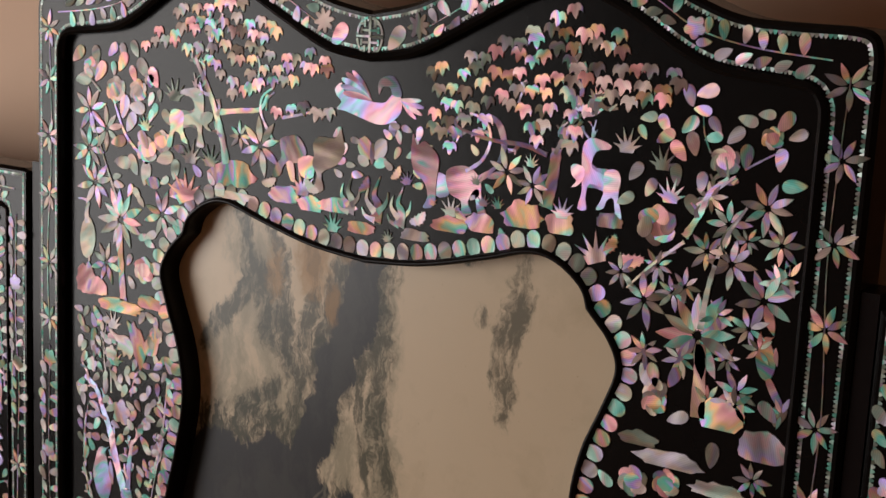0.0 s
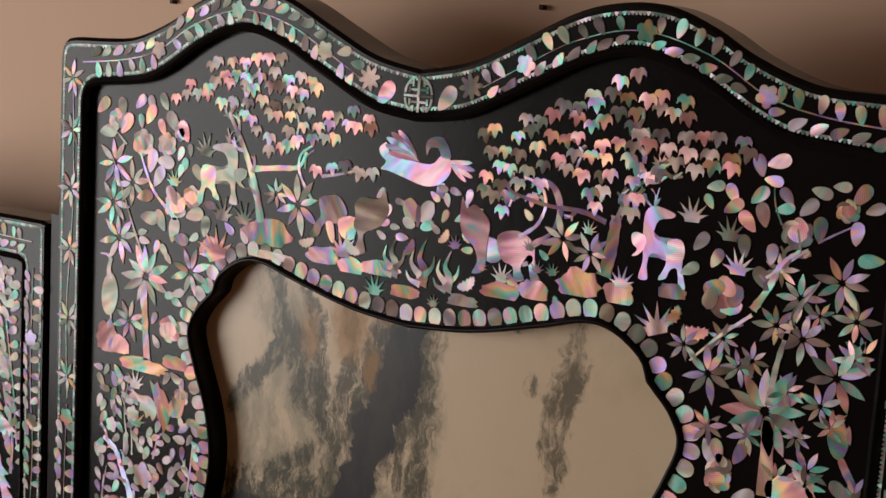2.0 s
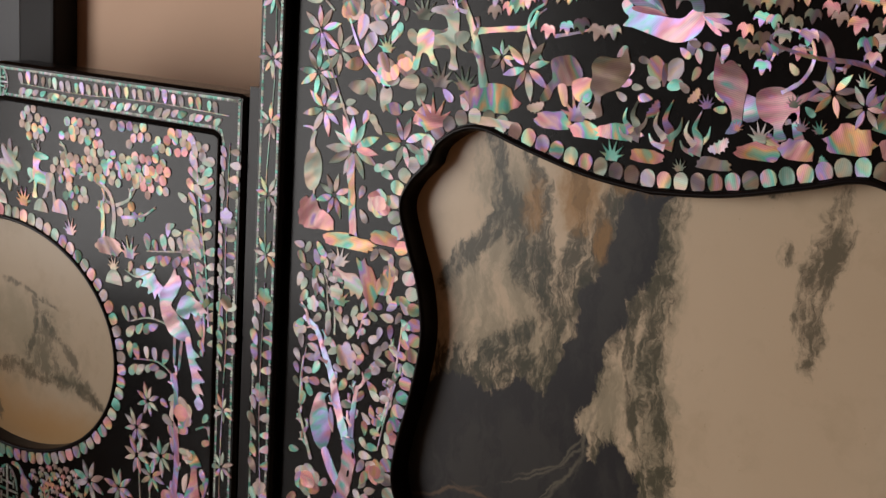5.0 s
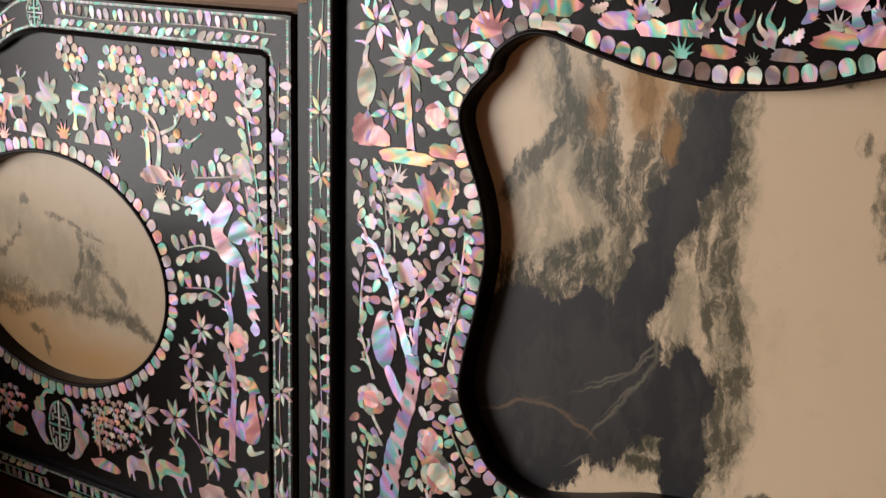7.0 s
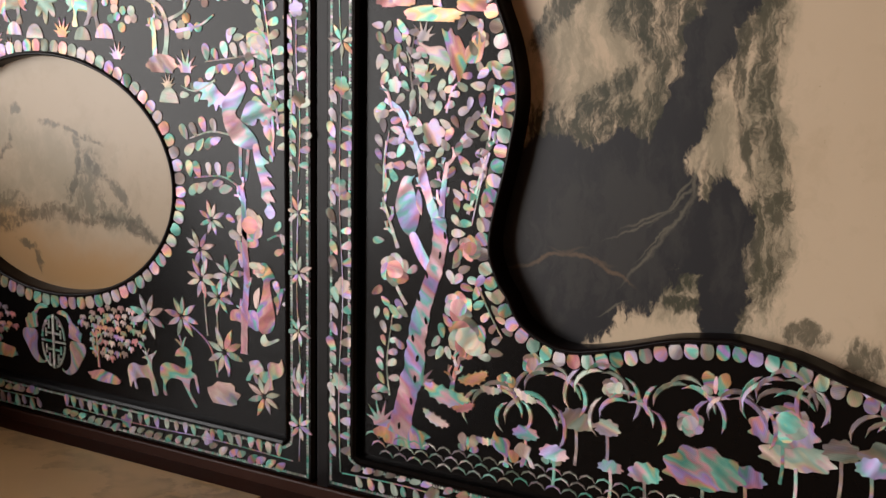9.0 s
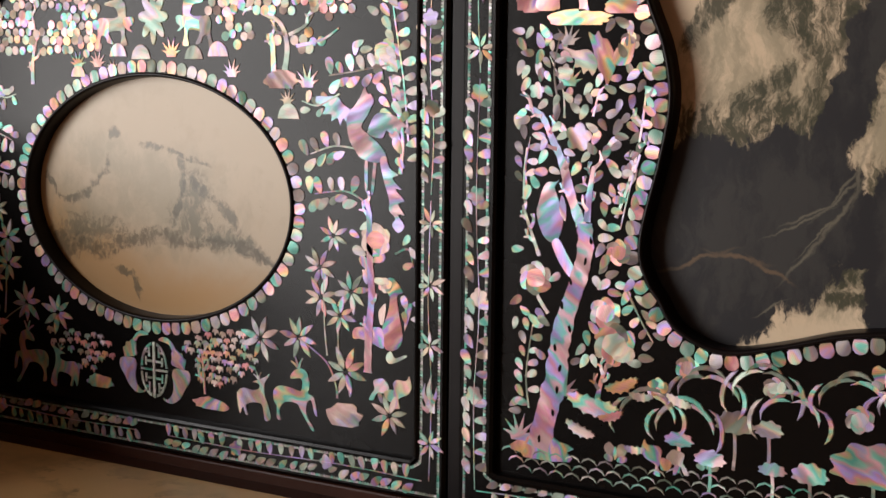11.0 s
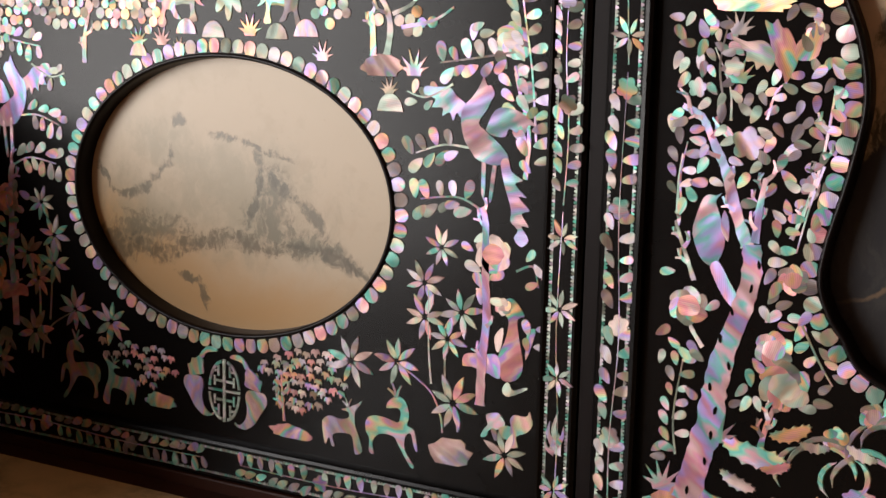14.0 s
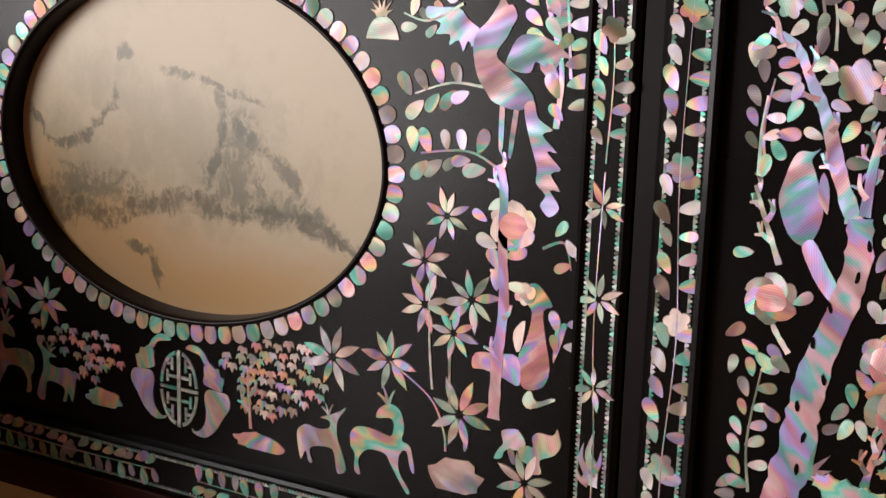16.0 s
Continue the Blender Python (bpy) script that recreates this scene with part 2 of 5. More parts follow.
RUST = [(-6.6, 97.3, 1.8, 2.8, 10, 0.7), (-2.4, 98.5, 2.2, 1.2, 0, 0.7), (-10.4, 95.5, 1.0, 2.6, 0, 0.7), (-4.4, 94.0, 0.8, 1.8, 0, 0.7)]
RAYS = (vein(0.09, 0.8, (-10.2, 73.9), (-7.0, 75.7), (-4.4, 78.2)) + vein(0.10, 0.8, (-9.2, 74.9), (-6.6, 76.2), (-4.2, 79.2)) + vein(0.14, 0.8, (-9.3, 70.9), (-7.0, 73.6), (-4.6, 77.4), (-3.6, 81.4))
        + vein(0.07, 0.8, (-8.0, 73.0), (-5.6, 75.6)) + vein(0.08, 0.8, (-11.4, 67.6), (-9.8, 68.6)))
STONE_CENTRE = stone("grey_and_cream_marble", [
    (SMOKE, 0.75, 34, 2.4, vein(2.6, 0.9, (-13.8, 99.0), (-12.4, 94.0), (-9.6, 88.0), (-8.4, 83.6)) + vein(1.8, 0.9, (0.0, 97.0), (0.2, 88.0), (1.0, 80.0), (1.8, 70.0)) + [(-13.0, 85.0, 4.6, 2.2, 10, 0.9), (-3.6, 81.5, 2.6, 3.2, -30, 0.9), (-5.4, 70.6, 3.0, 2.6, 30, 0.9), (-16.0, 88.4, 3.0, 2.4, 40, 0.9)]),
    (OLIVE, 0.92, 62, 2.9, RIDGE), (OLIVE, 0.88, 80, 3.0, STRANDS), (OLIVE, 0.85, 70, 3.2, STRIP), (OLIVE, 0.95, 70, 3.0, BRUSH),
    (OLIVE, 0.8, 62, 3.0, [(12.1, 94.8, 1.2, 6.2, -4, 0.7), (9.8, 95.3, 0.6, 0.9, 0, 0.7), (8.1, 99.4, 0.9, 0.7, 0, 0.8), (9, 67.2, 1.4, 1.7, 0, 0.6), (5, 68, 1.5, 0.8, 0, 0.6)]),
    (OLIVE, 0.9, 75, 2.6, vein(2.6, 0.5, (-0.8, 98.4), (-1.8, 95.0), (-3.1, 91.0), (-4.8, 86.6), (-6.4, 82.5)) + vein(2.3, 0.5, (-2.4, 78.4), (-1.8, 74.0), (-1.5, 67.0))),
    (DARK, 1.0, 55, 2.7, [*MASS, *WEDGE]), (DARK, 1.0, 60, 2.9, COLUMN),
    ((0.060, 0.058, 0.052), 0.5, 30, 3.0, [(-12.5, 74.0, 8.0, 6.0, 25, 0.9), (-3.4, 91.0, 2.0, 6.0, -14, 0.9), (-2.0, 73.5, 1.8, 4.0, 0, 0.9)]),
    ((0.36, 0.19, 0.06), 0.7, 60, 2.2, RUST),
    ((0.20, 0.18, 0.13), 0.55, -1, 0, RAYS),
    ((0.20, 0.13, 0.075), 0.55, -1, 0, vein(0.14, 0.8, (-18.6, 70.6), (-15.0, 72.0), (-12.0, 71.6), (-9.8, 70.4))),
], [(-6.6, 97.3, 1.6, 2.6, 10, 0.8), (-2.0, 98.4, 1.6, 1.2, 0, 0.8), (-10.6, 96, 0.9, 2.2, 0, 0.8)])
WISPS = (vein(0.38, 0.8, (-87.2, 74.7), (-85.5, 72.9), (-82.9, 72.6), (-80.6, 73.8), (-78.9, 75.6), (-78.4, 76.7)) + vein(0.30, 0.8, (-73.8, 78.6), (-70.9, 78.3), (-68.6, 77.6), (-65.8, 76.9))
         + vein(0.45, 0.8, (-69.0, 77.2), (-68.6, 75.4), (-69.4, 73.0), (-70.6, 71.2)) + vein(0.5, 0.8, (-67.6, 75.2), (-65.1, 73.4), (-62.4, 71.0), (-58.6, 68.4)) + vein(0.26, 0.8, (-77.3, 65.5), (-75.0, 65.0), (-74.8, 63.4)) + [(-77.5, 79.4, 0.7, 0.6, 0, 0.8)])
STREAKS = vein(0.75, 0.8, (-88.0, 69.0), (-82.5, 68.1), (-79.0, 67.2), (-75.2, 69.1), (-71.8, 69.6), (-68.6, 69.4), (-62.8, 69.6), (-58.0, 68.2)) + [(-85.0, 68.2, 3.4, 1.5, -8, 0.7)]
STONE_OVAL = stone("cloudy_cream_marble", [
    (SMOKE, 0.55, 22, 2.0, [(-72, 73, 10, 4.6, 0, 0.9), (-82, 71, 5, 4, 0, 0.9), (-66, 70.5, 6, 1.8, -15, 0.9), (72, 73, 10, 5, 0, 0.9), (-78.5, 76.5, 5, 2.2, -20, 0.9)]),
    ((0.085, 0.075, 0.050), 0.75, 62, 3.0, WISPS), ((0.075, 0.060, 0.036), 0.75, 58, 3.0, STREAKS),
    ((0.075, 0.070, 0.046), 0.6, 75, 3.2, [(-67.4, 74.0, 1.9, 1.9, 0, 0.8), (-67.8, 71.6, 2.8, 1.8, 0, 0.8), (-64, 70.2, 4, 0.9, -20, 0.8), (70, 72, 8, 2, 0, 0.8), (-81, 69.8, 4, 1.4, 0, 0.8)]),
], [(-79, 64.5, 12, 4.2, -8, 0.9), (-66, 63.6, 9, 2.4, 10, 0.9), (-86, 70, 4, 3, 0, 0.9), (-83, 68.0, 5, 1.6, 0, 0.8)], 0.9, 0.70)


def veined(name, base, vein, scale):
    m, nt, b = mat(name)
    p = world_pos(nt)
    w = warp(nt, p, 9, 0.12, 7.0)
    f = ramp(nt, noise_tex(nt, w, scale, 6, 0.62), [(0.40, (0, 0, 0)), (0.485, (1, 1, 1)), (0.53, (0, 0, 0))])
    f = math_node(nt, "MULTIPLY", f, ramp(nt, noise_tex(nt, p, 7, 3), [(0.42, (0, 0, 0)), (0.62, (0.9, 0.9, 0.9))]))
    col = mix(nt, noise_tex(nt, w, 6, 5), tuple(c * 0.62 for c in base), tuple(c * 1.15 for c in base))
    nt.links.new(mix(nt, f, col, vein), b.inputs["Base Color"])
    b.inputs["Roughness"].default_value = 0.3
    return m


STONE_SEAT = veined("honey_marble", (0.62, 0.41, 0.19), (0.10, 0.07, 0.03), 7)


def paint(name, base, rough=0.85):
    m, nt, b = mat(name)
    p = world_pos(nt)
    n1, n2 = noise_tex(nt, p, 2.2, 5), noise_tex(nt, p, 120, 4)
    c = mix(nt, n1, tuple(v * 0.88 for v in base), tuple(min(1, v * 1.06) for v in base))
    nt.links.new(c, b.inputs["Base Color"])
    b.inputs["Roughness"].default_value = rough
    bump(nt, b, n2, 0.15, 0.001)
    return m


WALL = paint("tan_wall_paint", (0.72, 0.49, 0.345))
CEILING = paint("tan_ceiling_paint", (0.34, 0.25, 0.18))
FLOOR = lacquer("brown_floor", (0.13, 0.065, 0.035), 0.4)
# for the unseen walls: red-brown chosen for dark reflections and warm bounce light
BOUNCE_WALL = paint("red_brown_bounce_paint", (0.20, 0.085, 0.040), 0.6)
BLACK_FRAME = lacquer("black_paint", (0.012, 0.011, 0.011), 0.4)
GREY_PANEL = paint("grey_panel_paint", (0.045, 0.047, 0.052), 0.5)


# ---- mesh helpers ----
def mesh_of(name, verts, faces, material, smooth=False):
    me = bpy.data.meshes.new(name)
    me.from_pydata(verts, [], faces)
    me.materials.append(material)
    if smooth:
        me.polygons.foreach_set("use_smooth", [True] * len(me.polygons))
    me.update()
    return me


def part(name, me, parent, label="", kind=""):
    ob = new(name, me)
    ob.parent = parent
    return tagged(ob, label, kind=kind)


def box(name, x0, x1, y0, y1, z0, z1, material, bevel=0.0):
    bm = bmesh.new()
    bmesh.ops.create_cube(bm, size=1, matrix=Matrix.Translation(((x0 + x1) / 2, (y0 + y1) / 2, (z0 + z1) / 2)) @ Matrix.Diagonal((x1 - x0, y1 - y0, z1 - z0, 1)))
    if bevel:
        bmesh.ops.bevel(bm, geom=bm.edges[:], offset=bevel, segments=2, affect="EDGES", profile=0.6)
    me = bpy.data.meshes.new(name)
    bm.to_mesh(me)
    bm.free()
    me.materials.append(material)
    return me


def smooth_line(pts, per=8, closed=False):
    """A Catmull-Rom curve through some points."""
    n = len(pts)
    out = []
    for i in range(n if closed else n - 1):
        p = [pts[(i + k) % n] if closed else pts[min(max(i + k, 0), n - 1)] for k in (-1, 0, 1, 2)]
        for s in range(per):
            t = s / per
            out.append(tuple(0.5 * (2 * b + (c - a) * t + (2 * a - 5 * b + 4 * c - d) * t * t + (3 * b - a - 3 * c + d) * t**3) for a, b, c, d in zip(*p)))
    if not closed:
        out.append(tuple(pts[-1]))
    return out


def polar(loop, centre, n=360):
    """The loop, met by n rays from its centre: every loop of a panel gets the same number of corners."""
    cx, cz = centre
    out = []
    P = np.array(loop)
    Q = np.roll(P, -1, axis=0)
    for k in range(n):
        a = 2 * math.pi * k / n
        d = np.array((math.cos(a), math.sin(a)))
        e, w = Q - P, P - (cx, cz)
        den = d[0] * e[:, 1] - d[1] * e[:, 0]
        den = np.where(abs(den) < 1e-9, 1e-9, den)
        t = (w[:, 0] * e[:, 1] - w[:, 1] * e[:, 0]) / den
        u = (w[:, 0] * d[1] - w[:, 1] * d[0]) / den
        hit = t[(t > 0) & (u >= -1e-6) & (u <= 1 + 1e-6)]
        r = hit.max() if len(hit) else 0
        out.append((cx + r * d[0], cz + r * d[1]))
    return out


def grown(loop, by):
    """The loop, moved outwards by some centimetres."""
    P = np.array(loop)
    T = np.roll(P, -1, axis=0) - np.roll(P, 1, axis=0)
    N = np.stack([T[:, 1], -T[:, 0]], 1) / np.maximum(np.linalg.norm(T, axis=1), 1e-9)[:, None]
    return [tuple(v) for v in P + N * by]


def strips(name, rings, material, close_back=False, close_front=False, smooth=False):
    """Quads from ring to ring; a ring is (loop in centimetres, depth y in metres)."""
    n = len(rings[0][0])
    verts = [(x / 100, y, z / 100) for loop, y in rings for x, z in loop]
    faces = []
    for r in range(len(rings) - 1):
        for k in range(n):
            j = (k + 1) % n
            faces.append((r * n + k, r * n + j, (r + 1) * n + j, (r + 1) * n + k))
    if close_back:
        faces.append(tuple(range(n))[::-1])
    if close_front:
        faces.append(tuple(range((len(rings) - 1) * n, len(rings) * n)))
    return mesh_of(name, verts, faces, material, smooth)


# ---- room ----
def setting(name, me, label, category):
    ob = new(name, me)
    return tagged(ob, label, category, kind="structure")


WALL_Y = 0.15
setting("floor", box("floor", -2.05, 2.6, -4.2, WALL_Y, -0.05, 0, FLOOR), "dark brown polished floor", "floor")
setting("ceiling", box("ceiling", -2.05, 2.6, -4.2, WALL_Y, 2.9, 3.0, CEILING), "tan painted ceiling", "ceiling")
setting("wall_back", box("wall_back", -2.05, 2.6, WALL_Y, WALL_Y + 0.1, -0.05, 3.0, WALL), "tan painted wall behind the settee", "wall")
# right and front walls are added out of view to shape the reflected light
setting("wall_right", box("wall_right", 2.6, 2.7, -4.2, WALL_Y + 0.1, -0.05, 3.0, BOUNCE_WALL), "plain unseen wall, dark red-brown for warm bounce light", "wall")
setting("wall_front", box("wall_front", -2.05, 2.7, -4.3, -4.2, -0.05, 3.0, BOUNCE_WALL), "plain unseen wall, dark red-brown for warm bounce light", "wall")
for nm, y0, y1, z0, z1 in (("wall_left_a", -0.92, WALL_Y, -0.05, 3.0), ("wall_left_b", -4.2, -2.88, -0.05, 3.0),
                           ("wall_left_c", -2.88, -0.92, -0.05, 0.18), ("wall_left_d", -2.88, -0.92, 1.56, 3.0)):
    setting(nm, box(nm, -2.05, -1.95, y0, y1, z0, z1, WALL), "tan painted wall with a window opening", "wall")

# ---- settee ----
settee = tagged(new("settee"), "black lacquered settee with marble panels and mother-of-pearl inlay", "settee")
C0 = (0.0, 83.0)          # centre of the middle back panel
FIELD_Y, FRAME_Y, STONE_Y = 0.0, -0.006, 0.016


def mirrored(half):
    return half + [(-x, z) for x, z in reversed(half) if abs(x) > 0.01]


wave_out = mirrored(smooth_line([(-36.9, 115.6), (-36.5, 116.9), (-35.2, 117.4), (-31.5, 117.5), (-28, 117.8), (-24.3, 119.2), (-21.5, 120.8), (-18.4, 122.0),
                     (-15.2, 122.1), (-12, 121.4), (-8, 119.5), (-4, 117.7), (0, 116.9)]))
wave_in = mirrored(smooth_line([(-33.4, 112.4), (-32.9, 113.3), (-31.5, 113.6), (-27, 114.1), (-24.2, 115.2), (-20.3, 117.5), (-16.7, 118.7), (-13, 118.0),
                    (-8.2, 115.7), (-4, 113.8), (0, 113.2)]))
outer = polar(wave_out + [(36.9, 48.1), (-36.9, 48.1)], C0, 720)
inner = polar(wave_in + [(33.4, 51.7), (-33.4, 51.7)], C0, 720)
opening_half = (smooth_line([(0, 98.3), (-5.2, 98.8), (-10.7, 100.1), (-14.0, 101.0), (-16.2, 100.7), (-18.2, 99.3), (-18.8, 97.9)], 6)
                + smooth_line([(-19.3, 97.4), (-20.6, 96.0), (-21.3, 94.2), (-20.5, 91.6), (-19.1, 88.0), (-18.5, 84.0), (-19.2, 79.3), (-20.4, 74.3),
                               (-20.6, 71.5), (-19.7, 69.2)], 6)
                + smooth_line([(-18.9, 68.2), (-17.7, 66.3), (-15.4, 65.0), (-12.9, 64.7), (-9, 65.6), (-4.5, 66.9), (0, 67.5)], 6))
opening_loop = polar(mirrored(opening_half), C0, 720)
# counter-clockwise seen from the front
middle = part("back_panel", strips("back_panel", [(outer, 0.032), (outer, FRAME_Y + 0.003), (grown(outer, -0.3), FRAME_Y), (grown(inner, 0.75), FRAME_Y),
              (grown(inner, 0.6), FRAME_Y - 0.002), (grown(inner, 0.3), FRAME_Y - 0.003), (grown(inner, 0.05), FRAME_Y - 0.001), (inner, FRAME_Y + 0.002), (inner, FIELD_Y),
              (grown(opening_loop, 0.3), FIELD_Y)], LACQUER, True), settee, "black lacquer back panel with wavy crest")
part("stone_moulding", strips("stone_moulding", [(grown(opening_loop, 0.4), FIELD_Y + 0.002), (grown(opening_loop, 0.36), FIELD_Y - 0.002), (grown(opening_loop, 0.2), FIELD_Y - 0.004),
     (grown(opening_loop, 0.02), FIELD_Y - 0.003), (grown(opening_loop, -0.06), FIELD_Y), (grown(opening_loop, -0.1), STONE_Y + 0.002)], EBONY, smooth=True), middle, "rounded black moulding")
part("marble_slab", strips("marble_slab", [(grown(opening_loop, 0.2), STONE_Y + 0.008), (grown(opening_loop, 0.2), STONE_Y)], STONE_CENTRE, close_front=True), middle,
     "cream marble slab with dark mountain-like veins")

# side panel, built about its own middle
SX, SZ = -71.5, 73.4
side_top_out = [(33.3, 101.3)] + smooth_line([(0, 101.3), (-3, 100.7), (-6.5, 98.9), (-9.5, 98.2), (-13, 99.0), (-16, 99.0), (-18.5, 97.6), (-21, 95.9), (-24, 95.2), (-33.3, 95.2)], 6)
side_top_in = [(30.2, 97.4)] + smooth_line([(0, 97.4), (-3, 96.6), (-6.5, 94.9), (-9.5, 94.2), (-13, 95.1), (-16, 95.2), (-18.5, 94.0), (-20.5, 92.2), (-23, 91.4), (-30.2, 91.4)], 6)


def side_panel(sign):
    def put(pts):
        q = [(SX + x if sign < 0 else -SX - x, z) for x, z in pts]
        return q if sign < 0 else q[::-1]
    c = (SX if sign < 0 else -SX, SZ)
    o = polar(put(side_top_out + [(-33.3, 48.1), (33.3, 48.1)]), c, 480)
    i = polar(put(side_top_in + [(-30.2, 51.7), (30.2, 51.7)]), c, 480)
    e = [(c[0] + 16.6 * math.cos(2 * math.pi * k / 480), c[1] + 11.9 * math.sin(2 * math.pi * k / 480)) for k in range(480)]
    p = part("side_panel", strips("side_panel", [(o, 0.03), (o, FRAME_Y + 0.003), (grown(o, -0.3), FRAME_Y), (grown(i, 0.55), FRAME_Y), (grown(i, 0.3), FRAME_Y - 0.002),
             (grown(i, 0.05), FRAME_Y - 0.001), (i, FRAME_Y + 0.002), (i, FIELD_Y), (grown(e, 0.3), FIELD_Y)], LACQUER, True), settee, "black lacquer side panel of the back")
    part("stone_moulding", strips("stone_moulding", [(grown(e, 0.4), FIELD_Y + 0.002), (grown(e, 0.36), FIELD_Y - 0.0015), (grown(e, 0.2), FIELD_Y - 0.003),
         (grown(e, 0.02), FIELD_Y - 0.002), (grown(e, -0.06), FIELD_Y + 0.001), (grown(e, -0.1), STONE_Y + 0.002)], EBONY, smooth=True), p, "rounded black moulding")
    part("marble_slab", strips("marble_slab", [(grown(e, 0.2), STONE_Y + 0.008), (grown(e, 0.2), STONE_Y)], STONE_OVAL, close_front=True), p, "oval cream marble slab with smoky grey veins")
    return p


side_left, side_right = side_panel(-1), side_panel(1)
for s in (-1, 1):
    part("stile", box("stile", s * 0.375 - 0.0055, s * 0.375 + 0.0055, -0.002, 0.03, 0.46, 1.02, EBONY), settee, "narrow black post between panels")

# seat, arms and legs
part("seat_rail", box("seat_rail", -1.06, 1.06, -0.60, 0.035, 0.40, 0.468, BROWN, 0.004), settee, "dark wood seat frame")
for x0, x1 in ((-1.02, -0.42), (-0.33, 0.33), (0.42, 1.02)):
    part("seat_slab", box("seat_slab", x0, x1, -0.55, -0.033, 0.45, 0.4705, STONE_SEAT, 0.001), settee, "honey-coloured veined marble seat slab")
part("base_rail", box("base_rail", -1.05, 1.05, -0.004, 0.028, 0.466, 0.4795, BROWN, 0.002), settee, "dark wood rail under the back")
for s in (-1, 1):
    arm = polar([(-59, 47), (-1, 47), (-1, 80), (-6, 81), (-18, 76), (-30, 70), (-45, 66), (-59, 64)], (-28, 58), 120)
    me = strips("arm", [(arm, -0.015), (arm, 0.015)], LACQUER, True, True)
    a = part("arm", me, settee, "black lacquer arm panel")
    a.matrix_local = pose(s * 1.045, 0, 0, 0, 0, 90)
    for y in (-0.57, 0.0):
        part("leg", box("leg", s * 1.02 - 0.035, s * 1.02 + 0.035, y - 0.035, y + 0.03, 0, 0.41, BROWN, 0.006), settee, "turned-in dark wood leg")

# framed dark picture on the wall, its foot hidden by the settee
picture = tagged(new("picture"), "black framed picture with dark grey glass on the wall", "picture")
for nm, x0, x1, z0, z1 in (("frame_rail", -1.34, -0.79, 0.925, 0.985), ("frame_rail", -1.34, -0.79, 1.70, 1.76), ("frame_stile", -0.85, -0.79, 0.985, 1.70), ("frame_stile", -1.34, -1.28, 0.985, 1.70)):
    part(nm, box(nm, x0, x1, WALL_Y - 0.035, WALL_Y - 0.001, z0, z1, BLACK_FRAME, 0.004), picture)
part("picture_sheet", box("picture_sheet", -1.28, -0.85, WALL_Y - 0.015, WALL_Y - 0.003, 0.985, 1.70, GREY_PANEL), picture, "plain dark grey sheet")
# old nails and stains where something hung
for x, z in ((-0.388, 1.211), (0.010, 1.221)):
    nail = tagged(new("wall_nail", box("wall_nail", x - 0.002, x + 0.002, WALL_Y - 0.006, WALL_Y + 0.004, z - 0.002, z + 0.002, BROWN, 0.0008)), "small rusty nail in the tan painted wall", "nail", "nails in the wall")


# ---- inlay: thin plates of mother-of-pearl let into the lacquer ----
rng = random.Random(7)
PIECES = []      # (kind, x, z, angle, length, width, material key, on the frame)
OCC = []         # circles of the plan that are taken


def teardrop(n=14, fat=0.30, bend=0.30, blunt=0.5, taper=0.72):
    """A drop: round at +x, drawn out to a bent point at -x."""
    up, down = [], []
    top = (blunt / (blunt + taper)) ** blunt * (taper / (blunt + taper)) ** taper
    for k in range(n + 1):
        s = (k / n) ** 1.3
        w, c = fat * s**blunt * (1 - s) ** taper / top if 0 < k < n else 0, bend * s * s
        up.append((0.5 - s, c + w))
        if 0 < k < n:
            down.append((0.5 - s, c - w))
    return up + down[::-1]


def wheel(lobes, depth, n=30, r=0.5):
    return [(r * (1 - depth + depth * abs(math.cos(lobes * a / 2))) * math.cos(a), r * (1 - depth + depth * abs(math.cos(lobes * a / 2))) * math.sin(a))
            for a in (2 * math.pi * k / n for k in range(n))]


def spikes(n, spread=150, inner=0.28):
    out = []
    for k in range(2 * n + 1):
        a = radians(90 - spread / 2 + spread * k / (2 * n))
        r = (0.55 + 0.45 * math.sin(a)) if k % 2 else inner
        out.append((r * math.cos(a), r * math.sin(a) - 0.3))
    return [(0.3, -0.42)] + out + [(-0.3, -0.42)]


